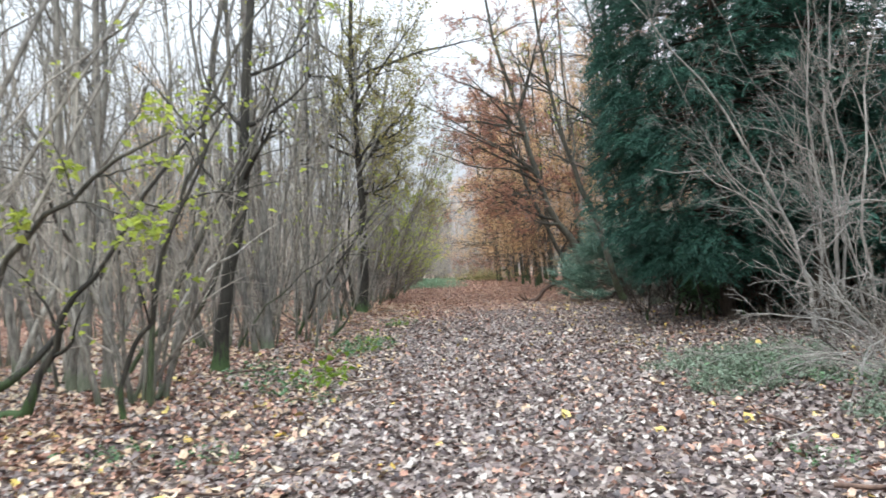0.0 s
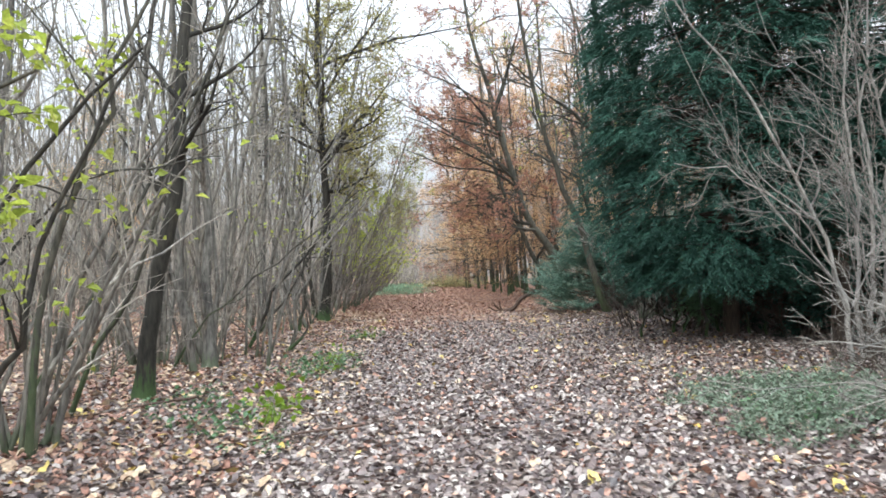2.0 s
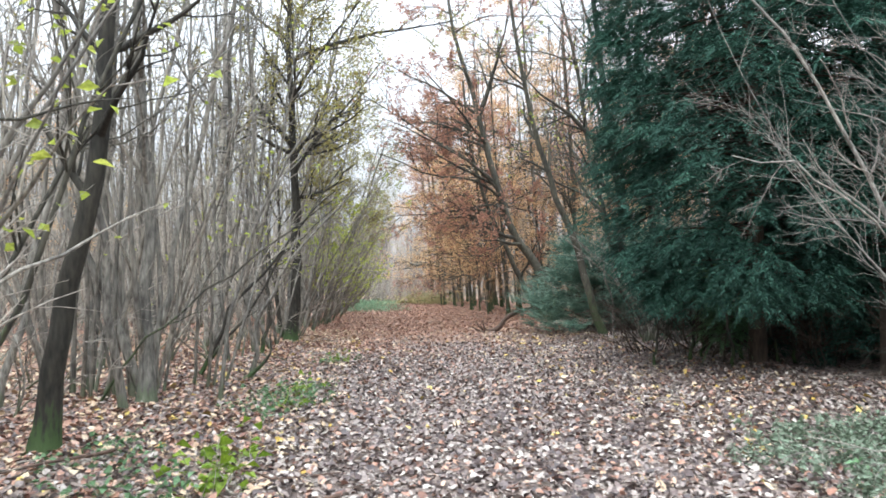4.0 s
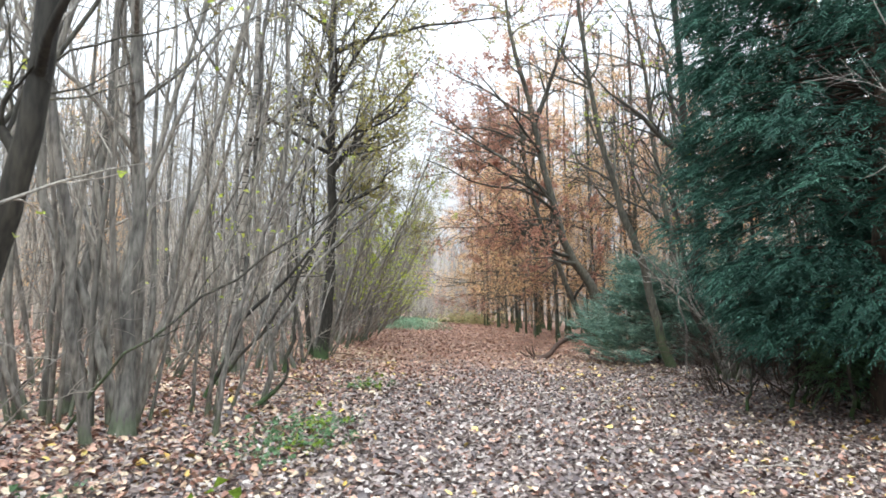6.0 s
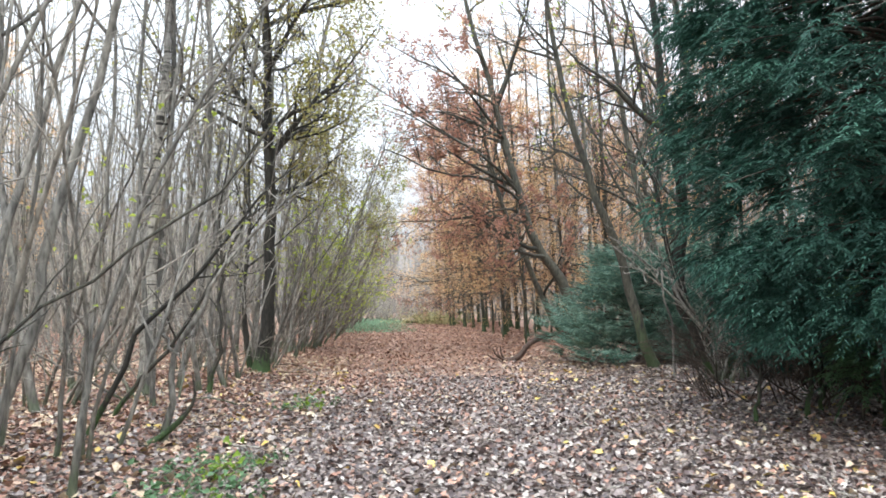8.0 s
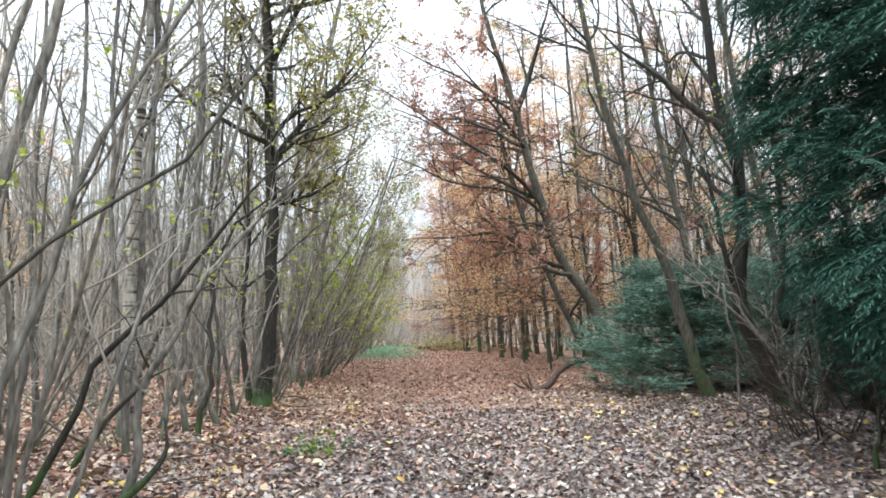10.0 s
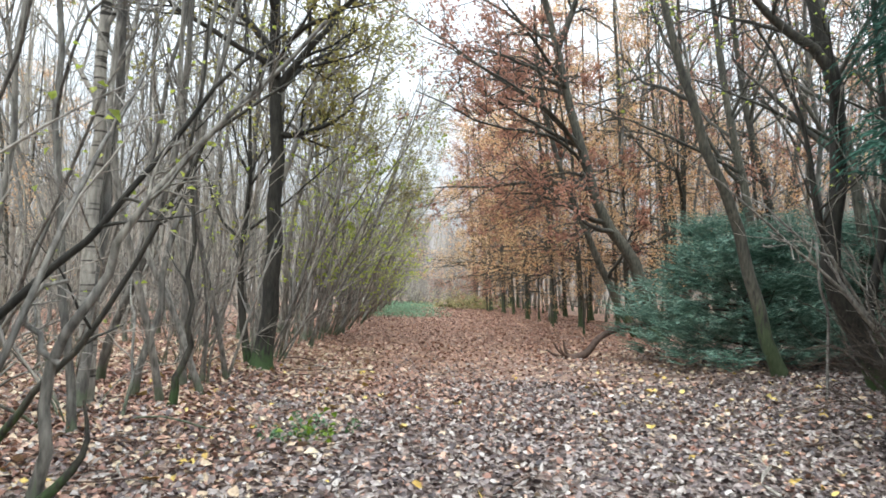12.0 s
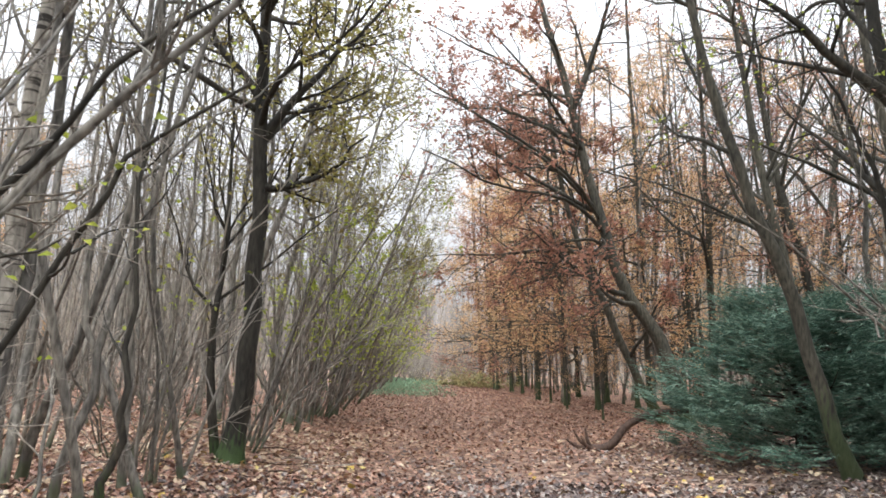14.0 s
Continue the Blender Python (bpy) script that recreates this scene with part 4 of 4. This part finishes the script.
h_dark = herb("low dark green bramble leaves among fallen leaves", at_ground(-2.3, 8.9), 300, M_HERB, group="verge plants")
h_lime = herb("small bright yellow-green seedling leaves on the verge", at_ground(-1.68, 9.3), 301, M_LIMEHERB, R=0.3, H=0.4, count=60, size=0.115, group="verge seedlings")
h_grey = herb("grey-green patch of feathery low plants on leaf litter", at_ground(3.6, 8.9), 302, M_GREYHERB, R=0.75, H=0.35, count=1500, size=0.055, stems=90, group="grey-green plants")
for x, y, s in ((-2.65, 5.5, 0.6), (-2.0, 5.8, 0.6), (-1.7, 13.7, 1.0), (-1.35, 14.3, 0.7), (-1.3, 18.0, 0.8), (-1.6, 13.2, 0.9), (-2.6, 9.9, 0.9), (-1.9, 12.4, 0.8), (-1.5, 8.2, 0.6), (2.7, 5.2, 0.5), (3.3, 4.4, 0.6), (3.9, 8.6, 1.0), (4.4, 9.3, 0.8), (4.6, 7.6, 0.9)):
    place(h_dark, x, y, rng.uniform(0, 360), s)
for x, y, s in ((-1.75, 10.0, 0.9), (-1.45, 13.9, 0.8), (-1.2, 17.8, 0.7), (-1.5, 12.9, 0.7)):
    place(h_lime, x, y, rng.uniform(0, 360), s)
for x, y, s in ((4.3, 8.3, 1.0), (3.2, 8.0, 0.8), (3.9, 9.9, 1.0), (4.7, 9.7, 1.0), (5.0, 7.0, 1.0), (4.2, 6.2, 0.8), (3.1, 9.6, 0.6)):
    place(h_grey, x, y, rng.uniform(0, 360), s)

# ---- fallen branch on the ride ----
fb = thing("fallen_branch", "bent dark fallen branch lying on russet leaves beside the bush", "branch", at_ground(3.0, 25.6))
P = curve_points([(-0.1, 0, 0.05), (0.22, 0.02, 0.07), (0.45, 0.05, 0.2), (0.62, 0.1, 0.42), (0.85, 0.2, 0.56), (1.25, 0.35, 0.7), (2.0, 0.6, 0.78)], 16)[None]
V, Q = tubes(P, taper(np.array([0.085]), [0.06], 16), 8)
mesh_part("bough", V, [Q], M_STICK, fb)
for e in ((-0.3, 0.05, 0.38), (-0.1, 0.0, 0.42), (-0.45, 0, 0.22), (-0.2, -0.1, 0.3)):
    P = curve_points([(0.05, 0, 0.03), (e[0] * 0.6, e[1], e[2] * 0.5), e], 6)[None]
    V, Q = tubes(P, taper(np.array([0.045]), [0.014], 6), 6)
    mesh_part("stub", V, [Q], M_STICK, fb)
lg = thing("mossy_log", "bent mossy dead branch lying under the coppice", "branch", at_ground(-5.6, 8.6))
P = curve_points([(-0.6, -0.6, 0.05), (0, -0.5, 0.08), (0.45, -0.3, 0.25), (0.75, 0.3, 0.8), (1.2, 0.8, 1.7), (1.9, 1.0, 2.6)], 14)[None]
V, Q = tubes(P, taper(np.array([0.08]), [0.008], 14), 8)
mesh_part("bough", V, [Q], M_OAK, lg)
lg2 = thing("mossy_log", "bent green-mossed branch rising from the leaf litter", "branch", at_ground(-2.42, 15.15))
P = curve_points([(-0.1, -0.25, 0.03), (0.0, 0, 0.1), (0.22, 0.03, 0.3), (0.33, 0.05, 0.5), (0.3, 0.05, 0.75)], 10)[None]
V, Q = tubes(P, taper(np.array([0.045]), [0.008], 10), 8)
mesh_part("bough", V, [Q], M_OAK, lg2)

# ---- twigs and sticks dropped on the leaves ----
sticks = []
rt = np.random.default_rng(51)
for k in range(5):
    st = thing("fallen_twig", "thin crooked grey-brown stick lying on fallen leaves", "stick", (0, 0, 0), "fallen twigs")
    L = 0.5 + 0.2 * k
    P = curve_points([(-L / 2, 0, 0.03), (-L * 0.2, 0.05, 0.05), (L * 0.15, -0.04, 0.05), (L / 2, 0.06, 0.08)], 8)[None] + rt.normal(size=(1, 8, 3)) * 0.008
    V, Q = tubes(P, taper(np.array([0.007 + 0.002 * k]), [0.003], 8), 5)
    mesh_part("stem", V, [Q], M_TWIG if k % 2 else M_STICK, st)
    s_, d_, l_, r_ = offshoots(rt, P, taper(np.array([0.008]), [0.003], 8), np.array([L]), 3, 0.3, 0.9, 40, 0.35, flat=0.2)
    V, Q = tubes(grow(rt, s_, d_, l_, 4, 0.12, 0.0), taper(np.full(3, 0.004), 0.002, 4), 4)
    mesh_part("twig_tangle", V, [Q], M_TWIG, st, kind="stuff")
    sticks.append(st)
for j in range(60):
    u = rt.uniform()
    x = rt.uniform(-4.5, -1.2) if u < 0.6 else rt.uniform(2.6, 6.0) if u < 0.9 else rt.uniform(-1, 2.5)
    place(sticks[j % 5], x, rt.uniform(3.5, 24), rt.uniform(0, 360), rt.uniform(0.8, 1.3), sink=0.0)
for st, (x, y) in zip(sticks, ((-2.2, 6.9), (-2.9, 9.6), (-1.9, 12.2), (3.4, 12.6), (-2.6, 15.9))):
    st.location = at_ground(x, y, 0.0)

# ---- end of the ride: fallen yellow foliage and grass ----
fl = thing("fallen_tree", "small fallen tree with yellow-green foliage across the ride side", "tree", at_ground(2.6, 52))
P = curve_points([(-1.6, 0.2, 0.2), (0, 0, 0.3), (2.5, 0.2, 0.9)], 8)[None]
V, Q = tubes(P, taper(np.array([0.07]), [0.1], 8), 6)
mesh_part("trunk", V, [Q], M_BEECH, fl)
rq = np.random.default_rng(9)
C = np.stack([rq.normal(size=1500) * 1.1 + 0.4, rq.normal(size=1500) * 0.6, np.abs(rq.normal(size=1500)) * 0.4 + 0.1], -1)
V, F = leaf_cards(rq, C, 0.14, 0.7)
mesh_part("foliage", V, [F], M_STRAW, fl, smooth=False)
n = 14000
X, Y = rq.normal(size=n) * 1.0 - 1.0, 41 + 30 * rq.uniform(0, 1, n) ** 0.7
B = np.stack([X, Y, height(X, Y)], -1)
V, F = leaf_cards(rq, B, 0.15, 0.32, axis=rq.normal(size=(n, 3)) + np.array([0, 0, 0.35]))
tagged(mesh_part("grass", V, [F], M_GRASS), "strip of pale green grass far along the ride", "grass", kind="stuff")


# ---- leaf litter ----
def litter(name, label, X, Y, size, mat, seed):
    """Curled fallen leaves with six corners and a midrib fold."""
    r = np.random.default_rng(seed)
    n = len(X)
    C = np.stack([X, Y, height(X, Y) + r.uniform(0.006, 0.05, n)], -1)
    a = r.uniform(0, 2 * np.pi, n)
    up = norm(np.stack([r.normal(size=n) * 0.42, r.normal(size=n) * 0.42, np.ones(n)], -1))
    ax = np.stack([np.cos(a), np.sin(a), 0 * a], -1)
    ax = norm(ax - (ax * up).sum(-1, keepdims=True) * up)
    sd = np.cross(up, ax)
    s = (size * r.uniform(0.55, 1.35, n))[:, None]
    w = r.uniform(0.2, 0.5, n)[:, None]
    c = r.uniform(-0.15, 0.38, n)[:, None]
    V = np.stack([C - ax * s * 0.5, C - ax * s * 0.2 + sd * s * w * 0.9 + up * s * c, C + ax * s * 0.2 + sd * s * w + up * s * c * 1.2, C + ax * s * 0.5 + up * s * c * 0.6,
                  C + ax * s * 0.15 - sd * s * w + up * s * c * 0.8, C - ax * s * 0.25 - sd * s * w * 0.8 + up * s * c], 1)
    V = (C[:, None] + (V - C[:, None]) * r.uniform(0.6, 1.35, (n, 6, 1))).reshape(-1, 3)
    i = np.arange(n)[:, None] * 6
    F = np.concatenate([i + np.array([[0, 3, 2, 1]]), i + np.array([[0, 5, 4, 3]])])
    return tagged(mesh_part(name, V, [F], mat, smooth=False), label, "fallen leaves", kind="stuff")


rl = np.random.default_rng(77)


def scatter(n, x0, x1, y0, y1):
    return rl.uniform(x0, x1, n), rl.uniform(y0, y1, n)


parts_xy = [scatter(125000, -4.5, 6.5, 1.0, 22), scatter(45000, -4, 7, 22, 55), scatter(42000, -14, -4.5, 3, 36), scatter(9000, 6.5, 14, 4, 34)]
X = np.concatenate([p[0] for p in parts_xy])
Y = np.concatenate([p[1] for p in parts_xy])
p_red = 1 / (1 + np.exp(-(Y - 21.5 - 0.9 * X + 1.2 * np.sin(X * 1.7 + Y)) / 1.8))
p_red = np.maximum(p_red, np.where(X < -3, 0.6, np.where(X < -1.5, 0.4, 0.14)))
is_red = rl.uniform(size=len(X)) < p_red
litter("tan_leaf_litter", "dense dead leaves in tan, brown and grey, wet and trodden", X[~is_red], Y[~is_red], 0.06, M_TAN, 1)
litter("russet_leaf_litter", "dense russet and orange-brown fallen beech leaves", X[is_red], Y[is_red], 0.062, M_RED, 2)
x1, y1 = scatter(1200, -4, 6, 1.5, 23)
keep = rl.uniform(size=1200) < np.clip(np.abs(x1 - 0.6) / 3.0, 0.15, 1)
litter("yellow_leaf_litter", "scattered bright yellow maple leaves on brown litter", x1[keep], y1[keep], 0.095, M_YELLOW, 3)
x2, y2 = scatter(24000, -9, 6, 1.5, 27)
keep = rl.uniform(size=24000) < np.where(x2 < -0.9, 0.9, np.where(x2 > 2.6, 0.3, 0.06))
litter("cream_leaf_litter", "cream and straw-coloured fallen leaves thick along both verges", x2[keep], y2[keep], 0.085, M_CREAM, 4)
# templates stand in the wood too
for ob, x, y in zip(poles + hazels + beeches + leaners, (-9, -12, -7, -15, -10, -8, -6.5, -9.5, -7.5, -11, -13, 8.3, 10, 12, 14, -2.9, -4.6, -4.2, -6.9), (17, 22, 27, 14, 34, 40, 20, 24, 12, 8, 30, 34, 38, 44, 50, 20.6, 17.5, 22.5, 12.4)):
    ob.location = at_ground(x, y)
